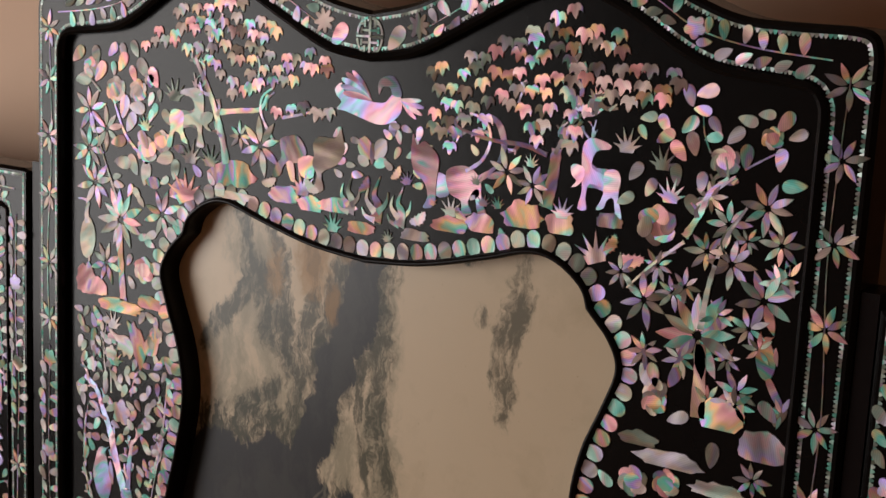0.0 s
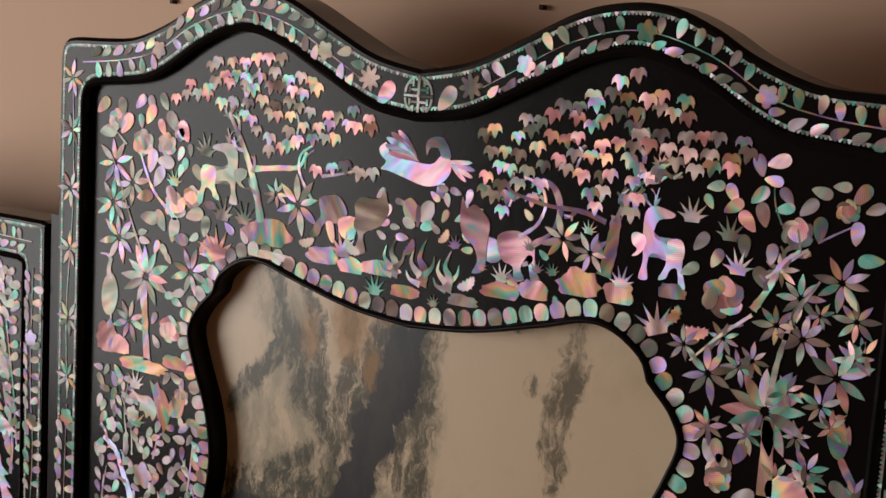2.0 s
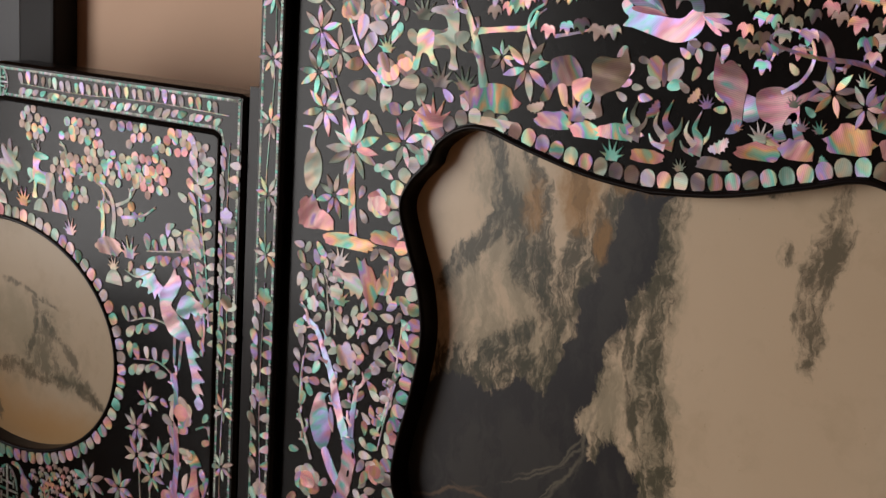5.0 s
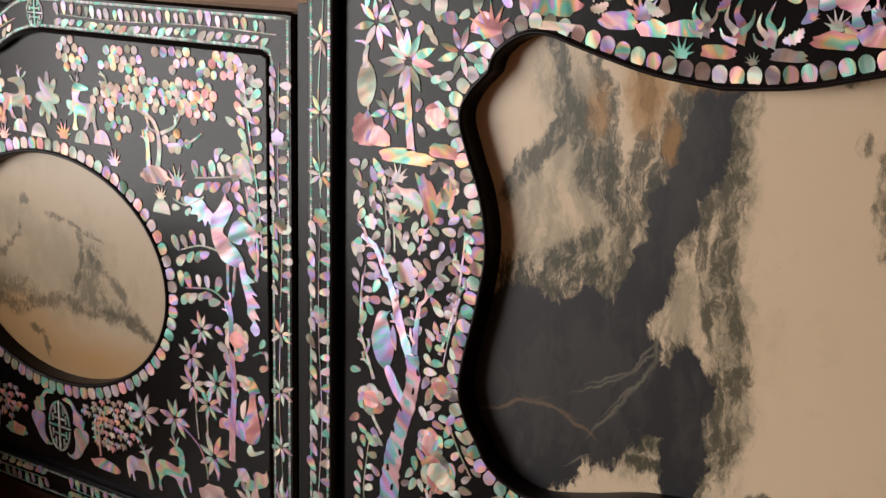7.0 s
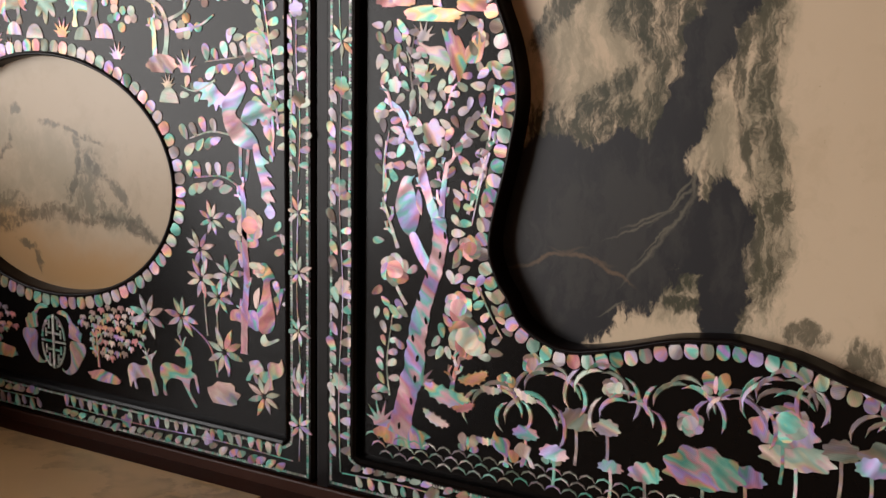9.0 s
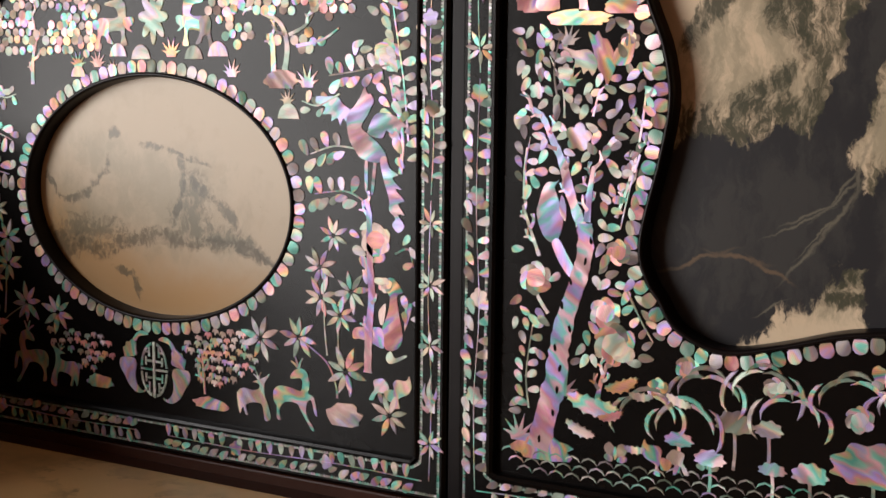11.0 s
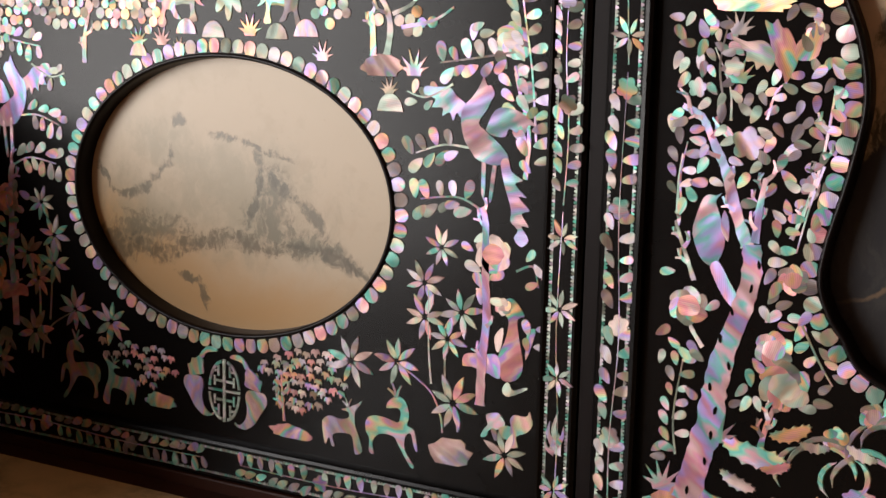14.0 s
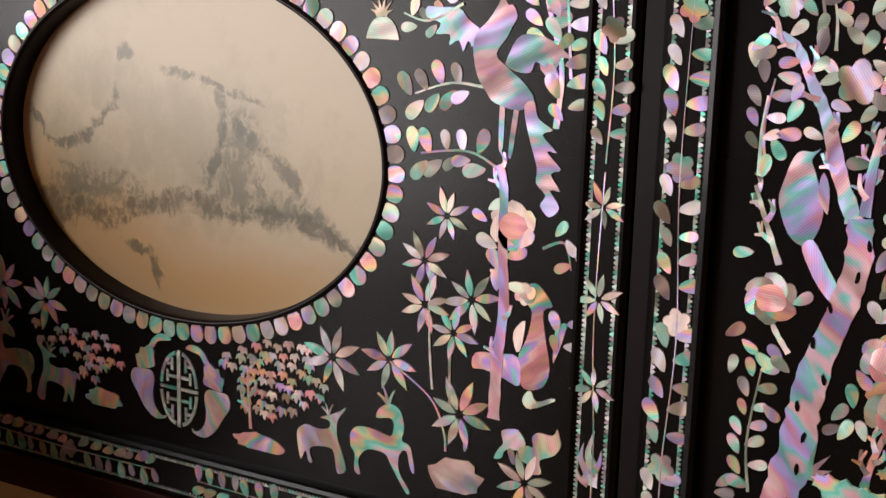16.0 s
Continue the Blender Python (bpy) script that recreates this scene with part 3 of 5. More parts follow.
MAPLE = [(0, 0.32), (0.16, 0.40), (0.36, 0.34), (0.50, 0.10), (0.49, -0.20), (0.44, -0.20), (0.34, -0.06), (0.22, -0.06), (0.17, -0.26), (0.08, -0.42), (0, -0.50)]
UNIT = {
    "vine_leaf": teardrop(),
    "bamboo_leaf": teardrop(8, 0.135, 0.03, 0.8, 1.0),
    "maple_leaf": MAPLE + [(-x, z) for x, z in MAPLE[:0:-1]],
    "berry": [(0.5 * math.cos(k * math.pi / 6), 0.5 * math.sin(k * math.pi / 6)) for k in range(12)],
    "shell_disc": [(0.34, -0.48), (0.46, -0.3)] + [(0.5 * math.cos(a), 0.04 + 0.48 * math.sin(a)) for a in (math.pi * k / 9 for k in range(10))] + [(-0.46, -0.3), (-0.34, -0.48)],
    "blossom": wheel(5, 0.28),
    "petal_flower": wheel(8, 0.45, 48),
    "grass_tuft": spikes(6, 165, 0.36),
    "grass_blade": [(0.5, -0.04), (0.38, 0.12), (0.2, 0.21), (0.0, 0.24), (-0.2, 0.21), (-0.38, 0.11), (-0.5, -0.12), (-0.33, 0.03), (-0.16, 0.09), (0.0, 0.11), (0.18, 0.09), (0.34, 0.03)],
    "lobed_leaf": [(0.5 * math.cos(a) * (1 + 0.05 * math.cos(14 * a)), 0.2 * math.sin(a) * (1 + 0.22 * math.cos(14 * a)) + 0.05 * math.cos(2 * a)) for a in (2 * math.pi * k / 42 for k in range(42))],
    "mound": [(0.5 * math.cos(a), 0.62 * math.sin(a) - 0.25) for a in (math.pi * k / 10 for k in range(11))],
    "wave_scale": [(0.5, -0.1), (0.36, 0.16), (0.0, 0.28), (-0.36, 0.16), (-0.5, -0.1), (-0.30, 0.06), (0.0, 0.17), (0.30, 0.06)],
}


def plate(outline, base, thick, chamfer=0.0002):
    """Verts and faces of a thin plate in the panel's plane: outline in metres, front towards -y."""
    n = len(outline)
    if sum(a[0] * b[1] - b[0] * a[1] for a, b in zip(outline, outline[1:] + outline[:1])) < 0:
        outline = outline[::-1]
    front = grown(outline, -chamfer)
    v = [(x, base, z) for x, z in outline] + [(x, base - thick, z) for x, z in front]
    f = [(k, (k + 1) % n, n + (k + 1) % n, n + k) for k in range(n)] + [tuple(range(n, 2 * n))]
    return v, f


def take(x, z, r):
    OCC.append((x, z, r))


def inside(x, z, poly):
    hit = False
    for (x0, z0), (x1, z1) in zip(poly, poly[1:] + poly[:1]):
        if (z0 > z) != (z1 > z) and x < x0 + (x1 - x0) * (z - z0) / (z1 - z0):
            hit = not hit
    return hit


STONE_ROOM = [p for p in grown(opening_loop, 0.65)][::6]
FIELD_ROOM = [p for p in grown(inner, -0.35)][::6]


def clear_of_stone(x, z):
    if abs(x) < 36:
        return not inside(x, z, STONE_ROOM) and inside(x, z, FIELD_ROOM)
    return ((abs(x) + SX) / 17.3) ** 2 + ((z - SZ) / 12.6) ** 2 > 1 and 52.0 < z < 97.0


def put(kind, x, z, a=0.0, size=1.0, width=None, key="mixed", frame_level=False, occupy=True):
    if not frame_level and not clear_of_stone(x, z):
        return
    if len(FLIPS) % 2:
        a = 180 - a if kind not in ("maple_leaf", "mound", "grass_tuft") else -a
    PIECES.append((kind, flipped(x), z, a, size, width or size, key, frame_level))
    if occupy:
        take(x, z, 0.42 * size)


MATS = {"dark": LACQUER, "bright": NACRE_BRIGHT, "mixed": NACRE, "pink": NACRE_PINK, "line": NACRE_LINE}
LABELS = {"vine_leaf": "drop-shaped mother-of-pearl leaf", "figure_inlay": "engraved mother-of-pearl figure inlay"}
level = 0
FLIPS = []       # mirror lines that are in force, innermost first


def flipped(x):
    for m in FLIPS:
        x = 2 * m - x
    return x



def home(x):
    return middle if abs(x) < 37.5 else (side_left if x < 0 else side_right)


def shape(name, outlines, key="mixed", frame_level=False):
    """One inlaid piece of its own outline, or of a few that overlap; centimetres."""
    global level
    base = FRAME_Y if frame_level else FIELD_Y
    V, F = [], []
    outlines = [[(flipped(x), z) for x, z in o] for o in outlines]
    for o in outlines:
        level = (level + 1) % 24
        v, f = plate([(x / 100, z / 100) for x, z in o], base + 0.0002, 0.0008 + level * 0.000015)
        F += [tuple(i + len(V) for i in q) for q in f]
        V += v
    xs = [p[0] for o in outlines for p in o]
    me = mesh_of(name, V, F, MATS[key])
    return part(name, me, home(sum(xs) / len(xs)))


def stroke(pts, w0, w1, per=5, knots=0.0):
    """The outline of a tapering line."""
    p = smooth_line(pts, per)
    L, R = [], []
    for k, (x, z) in enumerate(p):
        a, b = p[max(k - 1, 0)], p[min(k + 1, len(p) - 1)]
        tx, tz = b[0] - a[0], b[1] - a[1]
        d = math.hypot(tx, tz) or 1
        w = (w0 + (w1 - w0) * k / (len(p) - 1)) / 2 * (1 + knots * rng.uniform(-1, 1))
        L.append((x - tz / d * w, z + tx / d * w))
        R.append((x + tz / d * w, z - tx / d * w))
    return L + R[::-1]


def oval(x, z, rx, rz, turn=0.0, n=16, rough=0.0):
    c, s = math.cos(radians(turn)), math.sin(radians(turn))
    out = []
    for k in range(n):
        a = 2 * math.pi * k / n
        r = 1 + rough * rng.uniform(-1, 1)
        u, v = rx * r * math.cos(a), rz * r * math.sin(a)
        out.append((x + u * c - v * s, z + u * s + v * c))
    return out


def branch(pts, w0, w1, key="mixed", name="branch", twigs=0):
    main = shape(name, [stroke(pts, w0, w1, 6, 0.13)], key)
    if w0 > 1.75:                             # hollows cut in the bark
        for x, z in smooth_line(pts, 3)[1:-1:2]:
            x += rng.uniform(-0.3, 0.3) * w0
            shape("knot_hole", [oval(x, z, 0.13, 0.34, rng.uniform(-20, 20), 10, 0.15)], "dark").location.y = -0.0006
    run = smooth_line(pts, 12)
    for k in range(2 * twigs):                # side shoots that fork like coral
        n = int((k + 1.5) / (2 * twigs + 1) * (len(run) - 1))
        (x, z), (x1, z1) = run[n], run[min(n + 1, len(run) - 1)]
        a = math.atan2(z1 - z, x1 - x) + (-1) ** k * radians(rng.uniform(34, 58))
        s = rng.uniform(1.1, 1.9) * (0.7 + 0.3 * min(w0, 1.2))
        tip = lambda r, t: (x + r * s * math.cos(a + t), z + r * s * math.sin(a + t))
        shape("twig", [stroke([(x, z), tip(0.5, 0.0), tip(1.0, (-1) ** k * -0.3)], 0.40, 0.18, 3), stroke([tip(0.45, 0.0), tip(0.8, 0.3)], 0.26, 0.15, 3), stroke([tip(0.6, -0.05), tip(0.95, -0.5 * (-1) ** k)], 0.24, 0.14, 3)], key)
    for x, z in smooth_line(pts, 4):
        take(x, z, max(w0, w1) * 0.55)
    return main


def star(x, z, r, a0=None, n=8, frame_level=False, keyed="mixed"):
    """A rosette of bamboo leaves."""
    a0 = rng.uniform(0, 40) if a0 is None else a0
    n = 12 if r >= 3.0 else n
    for k in range(n):
        a = a0 + 360 * k / n + rng.uniform(-8, 8)
        s = r * rng.uniform(0.78, 1.0)
        put("bamboo_leaf", x + 0.56 * s * math.cos(radians(a)), z + 0.56 * s * math.sin(radians(a)), a + 180, s * 0.92, s * 1.15, rng.choice(("mixed", "mixed", "pink")), frame_level, False)
    take(x, z, r * 0.8)


def sprig(pts, leaf=1.5, step=1.15, w=0.22, frame_level=False, stem=True, flower=0, key="mixed", side=1.0):
    """A stem with drop-shaped leaves at both sides."""
    p = smooth_line(pts, 60)
    if stem:
        shape("stem", [stroke(pts, w, w * 0.6, 5)], "mixed", frame_level)
    run, flip, count = 0.0, 1, 0
    for a, b in zip(p, p[1:]):
        d = math.hypot(b[0] - a[0], b[1] - a[1])
        run += d
        if run >= step:
            run, flip, count = 0.0, -flip, count + 1
            ang = math.degrees(math.atan2(b[1] - a[1], b[0] - a[0]))
            s = leaf * rng.uniform(0.8, 1.08)
            if flower and count % flower == 0:
                put("blossom", b[0], b[1], rng.uniform(0, 70), leaf * 1.25, None, rng.choice(("pink", "mixed")), frame_level)
                continue
            for f in (1, -1):
                aa = ang + f * rng.uniform(42, 66)
                x, z = b[0] + side * 0.68 * s * math.cos(radians(aa)), b[1] + side * 0.68 * s * math.sin(radians(aa))
                put("vine_leaf", x, z, aa, s, s * 1.02, key, frame_level)


def fill(kind, poly, size, gap, key="mixed", angle=None, vary=0.12, clear=0.8, jitter=0.32):
    """Pieces strewn over an area in uneven rows, clear of what lies there."""
    xs, zs = [p[0] for p in poly], [p[1] for p in poly]
    mine, wide = [], [o for o in OCC if min(xs) - 9 < o[0] < max(xs) + 9 and min(zs) - 9 < o[1] < max(zs) + 9]
    row, z0 = 0, min(zs)
    while z0 < max(zs):
        x0 = min(xs) + (row % 2) * gap / 2
        while x0 < max(xs):
            x, z = x0 + gap * jitter * rng.uniform(-1, 1), z0 + gap * jitter * rng.uniform(-1, 1)
            x0 += gap
            if not inside(x, z, poly) or any((x - a) ** 2 + (z - b) ** 2 < (r + 0.45 * size * clear) ** 2 for a, b, r in wide):
                continue
            mine.append((x, z))
            s = size * rng.uniform(1 - vary, 1 + vary)
            a = rng.uniform(-14, 14) if angle == 0 else 70 * math.sin(x * 0.9 + z * 0.5) + 90 + (55 if (row + len(mine)) % 2 else -55) + rng.uniform(-20, 20)
            put(kind, x, z, a, s, s, key, False, False)
        z0 += gap * 0.87
        row += 1
    for x, z in mine:
        take(x, z, 0.4 * size)


def rock(x, z, rx, rz, key="pink"):
    o = [(px, max(pz, z - rz * 0.75)) for px, pz in oval(x, z, rx, rz, 0, 22, 0.16)]
    take(x, z, max(rx, rz) * 0.8)
    return shape("rock_inlay", [o], key)


def peony(x, z, r, key="pink"):
    some = []
    for k in range(6):
        a = 60 * k + 15
        some.append(oval(x + 0.55 * r * math.cos(radians(a)), z + 0.5 * r * math.sin(radians(a)), 0.52 * r, 0.36 * r, a + 60, 14, 0.06))
    some.append(oval(x, z, 0.55 * r, 0.5 * r, 0, 18, 0.08))
    take(x, z, r)
    for o in some:
        shape("petal", [o], key)


# fans of feathers: root, first and last angle, how many, length; parts of the height
FEATHERS = {
    "eagle": ((-0.10, 0.10, 135, 178, 5, 0.78), (0.45, 0.05, -38, 8, 4, 0.55)),
}
# plain cut-outs, drawn on a grid whose unit is a fortieth of their height
CUTS = {
    "bird": (
        ((-8, 18), (-3, 16), (0, 19), (3, 14), (7, 13), (12, 4), (14, -5), (10, -15), (7, -20), (5, -14), (-1, -6), (-4, 6)),
        ((-27, 8), (-18, 5), (-8, 6), (-2, 1), (0, -6), (-4, -13), (-7, -9), (-11, -12), (-13, -7), (-18, -7), (-18, -1), (-23, 0)),
        ((12, 4), (17, 9), (18, 6), (20, 12), (22, 8), (23, 20), (25, 10), (28, 11), (27, 4), (24, -4), (13, -5)),
    ),
    "perch": (
        ((1, 20), (-1, 19), (-4, 19), (-6, 17), (-8, 11), (-9, 5), (-6, -3), (-2, -6), (1, -4), (3, 3), (1, 11), (0, 14), (-1, 17)),
        ((-2, -6), (1, -4), (5, -10), (9, -17), (7, -20), (3, -16), (0, -11)),
        ((2, 14), (4, 10), (4, 3), (1, 8)),
    ),
    "eagle": (
        ((-38, 8), (-32, 13), (-29, 6), (-15, 2), (4, 0), (11, 6), (17, 11), (21, 0), (19, -8), (11, -15), (0, -17), (-15, -13), (-29, -9), (-36, -8), (-32, -2), (-36, 2)),
        ((0, 15), (4, 20), (13, 21), (19, 13), (20, 6), (13, 6), (10, 12), (4, 12), (1, 6)),
        ((11, -15), (17, -13), (17, -23), (11, -25)),
    ),
    "ox": (
        ((-27, 11), (-19, 15), (-11, 15), (-4, 4), (-11, -4), (-22, -6), (-26, -15), (-33, -16), (-29, -6), (-25, 0)),
        ((-21, -5), (-17, -17), (-13, -17), (-15, -4)),
        ((-11, -1), (2, 2), (2, -13), (-8, -13)),
        ((2, 4), (1, 11), (6, 17), (19, 17), (23, 24), (26, 16), (27, 8), (21, -2), (9, -9), (11, -21), (2, -23), (5, -11), (1, -4)),
    ),
    "lion": (
        ((-23, 24), (-20, 17), (-15, 20), (-9, 16), (-4, 9), (-5, -5), (-6, -21), (-14, -24), (-11, -16), (-14, -7), (-21, -1), (-24, 9)),
        ((-7, 0), (3, -2), (4, -13), (-5, -15)),
        ((1, 2), (11, 7), (20, 5), (25, -2), (26, -13), (30, -23), (24, -23), (21, -11), (17, -16), (20, -23), (13, -25), (12, -16), (4, -12)),
        ((23, 2), (33, 9), (37, 22), (33, 35), (27, 39), (31, 41), (38, 35), (41, 22), (36, 9), (25, -2)),
    ),
    "hart": (
        ((-6, 6), (0, 3), (9, 2), (9, -10), (0, -9), (-8, -8)),
        ((-10, 14), (-7, 19), (-2, 20), (8, 17), (7, 14), (-1, 12), (-3, 3), (5, -1), (5, -8), (-4, -7), (-6, -15), (-5, -22), (-11, -22), (-9, -12), (-10, 0)),
        ((-8, 2), (-14, 4), (-17, 2), (-16, -3), (-13, -6), (-16, -10), (-12, -9), (-8, -4)),
        ((5, 1), (13, 3), (16, -3), (15, -12), (18, -24), (14, -25), (12, -14), (8, -15), (6, -20), (1, -21), (5, -12)),
        ((-7, 19), (-11, 23), (-12, 26), (-10, 26), (-9, 23), (-6, 20)),
        ((-5, 20), (-5, 26), (-8, 29), (-6, 29), (-4, 26), (-3, 30), (-2, 30), (-3, 24), (-1, 25), (-3, 20)),
    ),
    "phoenix": (
        ((-3, 12), (-5, 10), (-6, 11), (-7, 9), (-8, 11), (-10, 10), (-10, 12), (-13, 12), (-12, 14), (-15, 15), (-15, 17), (-12, 17), (-8, 17), (-6, 15), (-3, 13)),
        ((1, 20), (2, 18), (3, 18), (4, 16), (3, 14), (2, 12), (0, 9), (2, 7), (6, 4), (8, 1), (5, -1), (0, 0), (-2, 2), (-4, 5), (-5, 10), (-4, 13), (-2, 15), (0, 18)),
        ((2, 8), (4, 12), (7, 13), (11, 12), (15, 9), (13, 9), (12, 7), (11, 9), (10, 7), (8, 8), (7, 6), (4, 6), (2, 7)),
        ((6, 0), (8, 1), (9, -2), (12, -4), (10, -5), (13, -8), (11, -8), (14, -11), (12, -12), (14, -15), (12, -15), (14, -18), (12, -20), (10, -18), (11, -16), (9, -14), (9, -11), (7, -5)),
        ((1, 1), (2, 1), (2, -8), (1, -8)),
        ((4, 0), (5, 0), (4, -9), (3, -9)),
    ),
    "fowl": (
        ((2, 19), (6, 20), (11, 14), (8, 12), (9, 4), (11, -6), (9, -12), (4, -14), (1, -12), (0, -4), (1, -1), (3, 4), (4, 11), (2, 14)),
        ((0, -4), (1, -13), (-4, -12), (-7, -11), (-12, -10), (-16, -10), (-15, -5), (-7, -4)),
        ((3, -15), (2, -18), (5, -20), (13, -16), (12, -15), (7, -17), (5, -14)),
        ((12, -4), (16, 8), (14, 9), (12, 6)),
        ((-2, 4), (2, 8), (1, -1), (-1, -2)),
    ),
    "bat": (
        ((-12, 18), (-10, 20), (-5, 20), (-1, 17), (1, 13), (-2, 13), (-4, 16), (-7, 17)),
        ((-2, 12), (1, 14), (4, 12), (6, 12), (7, 9), (9, 8), (8, 4), (7, 2), (-2, 4), (-2, 8)),
        ((0, 2), (7, 2), (11, 1), (12, -4), (8, -10), (4, -16), (-2, -20), (-8, -19), (-9, -17), (-6, -18), (-2, -14), (-1, -8), (-2, -2)),
    ),
    "grazing_deer": (
        ((-17, 0), (-11, 5), (-2, 4), (5, 6), (5, 10), (-1, 11), (6, 14), (12, 17), (16, 20), (15, 17), (11, 11), (11, 1), (14, -6), (17, -17), (11, -20), (9, -10), (6, -6), (-4, -7), (-8, -10), (-6, -17), (-9, -17), (-11, -11), (-14, -17), (-16, -11)),
    ),
    "running_deer": (
        ((-15, 0), (-11, 3), (-4, 3), (1, 2), (4, 2), (5, 7), (3, 9), (-3, 8), (-2, 12), (3, 15), (8, 13), (10, 6), (9, 1), (13, -1), (15, -11), (13, -10), (11, -3), (8, -5), (8, -12), (13, -19), (11, -20), (4, -10), (1, -6), (-7, -6), (-11, -11), (-10, -17), (-13, -16), (-13, -9), (-15, -6)),
    ),
}


def figure(kind, x, z, s, flip=1, key="mixed", wide=1.0, up=False):
    """Plain cut shapes; s is their height."""
    E = lambda a, b, rx, rz, t=0: oval(x + flip * a * s * wide, z + b * s, rx * s * wide, rz * s, flip * t, 18, 0.03)
    S = lambda pts, a, b: stroke([(x + flip * u * s * wide, z + v * s) for u, v in pts], a * s, b * s, 4)
    if kind in CUTS:
        some = [smooth_line([(x + flip * u / 40 * s * wide, z + v / 40 * s) for u, v in cut], 3, True) for cut in CUTS[kind]]
    elif kind == "crane":
        some = [E(0, -0.12, 0.13, 0.34, -4), S([(0.0, 0.12), (-0.02, 0.3), (0.02, 0.46)], 0.13, 0.06), S([(0.02, 0.46), (-0.06, 0.5), (-0.16, 0.5)], 0.07, 0.02), S([(0.02, -0.4), (0.03, -0.5)], 0.05, 0.04)]
    elif kind == "moth":
        some = [oval(x + a * s, z + b * s, rx * s, rz * s, t, 16, 0.08) for a, b, rx, rz, t in ((-0.22, 0.12, 0.22, 0.3, 25), (0.24, 0.12, 0.22, 0.3, -25), (-0.26, -0.2, 0.2, 0.14, -20), (0.28, -0.2, 0.22, 0.14, 20), (0, 0, 0.08, 0.28, 0))]
    else:                                  # flame-shaped plant
        some = [S([(0, -0.5), (0.06, -0.15), (-0.04, 0.1), (0.08, 0.5)], 0.34, 0.02), S([(0, -0.3), (-0.2, -0.05), (-0.16, 0.25)], 0.2, 0.02), S([(0.04, -0.3), (0.22, -0.08), (0.26, 0.18)], 0.18, 0.02),
                S([(0, -0.48), (-0.22, -0.4), (-0.3, -0.22)], 0.16, 0.03)]
    if kind.endswith("deer"):              # antlers
        ax, az = (0.12, 0.34) if kind == "grazing_deer" else (0.06, 0.36)
        for du, dv in ((-0.13, 0.10), (-0.06, 0.17), (0.07, 0.16)):
            some.append(S([(ax, az), (ax + 0.5 * du, az + 0.6 * dv), (ax + du, az + dv)], 0.045, 0.022))
    for u, v, a0, a1, n, length in FEATHERS.get(kind, ()):
        for k in range(n):
            a = radians(a0 + (a1 - a0) * k / max(n - 1, 1))
            c, q = math.cos(a), math.sin(a)
            L = length * (0.8 + 0.2 * math.sin(math.pi * (k + 0.5) / n))
            some.append([(x + flip * wide * s * (u + L * ((0.5 + px) * c - 0.34 * pz * q)), z + s * (v + L * ((0.5 + px) * q + 0.34 * pz * c))) for px, pz in UNIT["vine_leaf"]])
    take(x, z, 0.42 * s)
    return shape("figure_inlay" if kind != "plant" else "plant_inlay", some, key, up)


def medallion(x, z, rx, rz, frame_level):
    """An oval longevity sign: a ring of bars, mirrored about its middle."""
    some = [stroke([(x, z - rz), (x, z), (x, z + rz)], rx * 0.2, rx * 0.2, 3)]
    for f in (-1, 1):
        for a0, a1 in ((100, 174), (186, 260)):
            some.append(stroke([(x - f * rx * 0.92 * math.cos(radians(a)), z + rz * 0.94 * math.sin(radians(a))) for a in np.linspace(a0, a1, 6)], rx * 0.17, rx * 0.17, 3))
        for v, u0, u1 in ((0.0, 0.0, 1.0), (0.30, 0.0, 0.62), (-0.30, 0.0, 0.62), (0.62, 0.30, 0.72), (-0.62, 0.30, 0.72)):
            some.append(stroke([(x + f * u0 * rx, z + v * rz), (x + f * (u0 + u1) / 2 * rx, z + v * rz), (x + f * u1 * rx, z + v * rz)], rx * 0.15, rx * 0.15, 2))
        for u, v0, v1 in ((0.36, 0.45, 0.8), (0.36, -0.8, -0.45), (0.60, 0.14, 0.46), (0.60, -0.46, -0.14)):
            some.append(stroke([(x + f * u * rx, z + v0 * rz), (x + f * u * rx, z + (v0 + v1) / 2 * rz), (x + f * u * rx, z + v1 * rz)], rx * 0.15, rx * 0.15, 2))
    take(x, z, max(rx, rz))
    return shape("medallion_inlay", some, "line", frame_level)


def lotus_leaf(x, z, rx, rz, key="mixed", stem=3.0):
    o = [(x + rx * (1 + 0.09 * math.cos(9 * a)) * math.cos(a), z + rz * (1 + 0.09 * math.cos(9 * a)) * (math.sin(a) if math.sin(a) > 0 else 0.55 * math.sin(a))) for a in (2 * math.pi * k / 54 for k in range(54))]
    shape("stem", [stroke([(x, z - rz * 0.4), (x + 0.1, z - rz * 0.5 - stem / 2), (x, z - rz * 0.5 - stem)], 0.3, 0.3, 3)])
    take(x, z, max(rx, rz))
    return shape("lotus_leaf", [o], key)


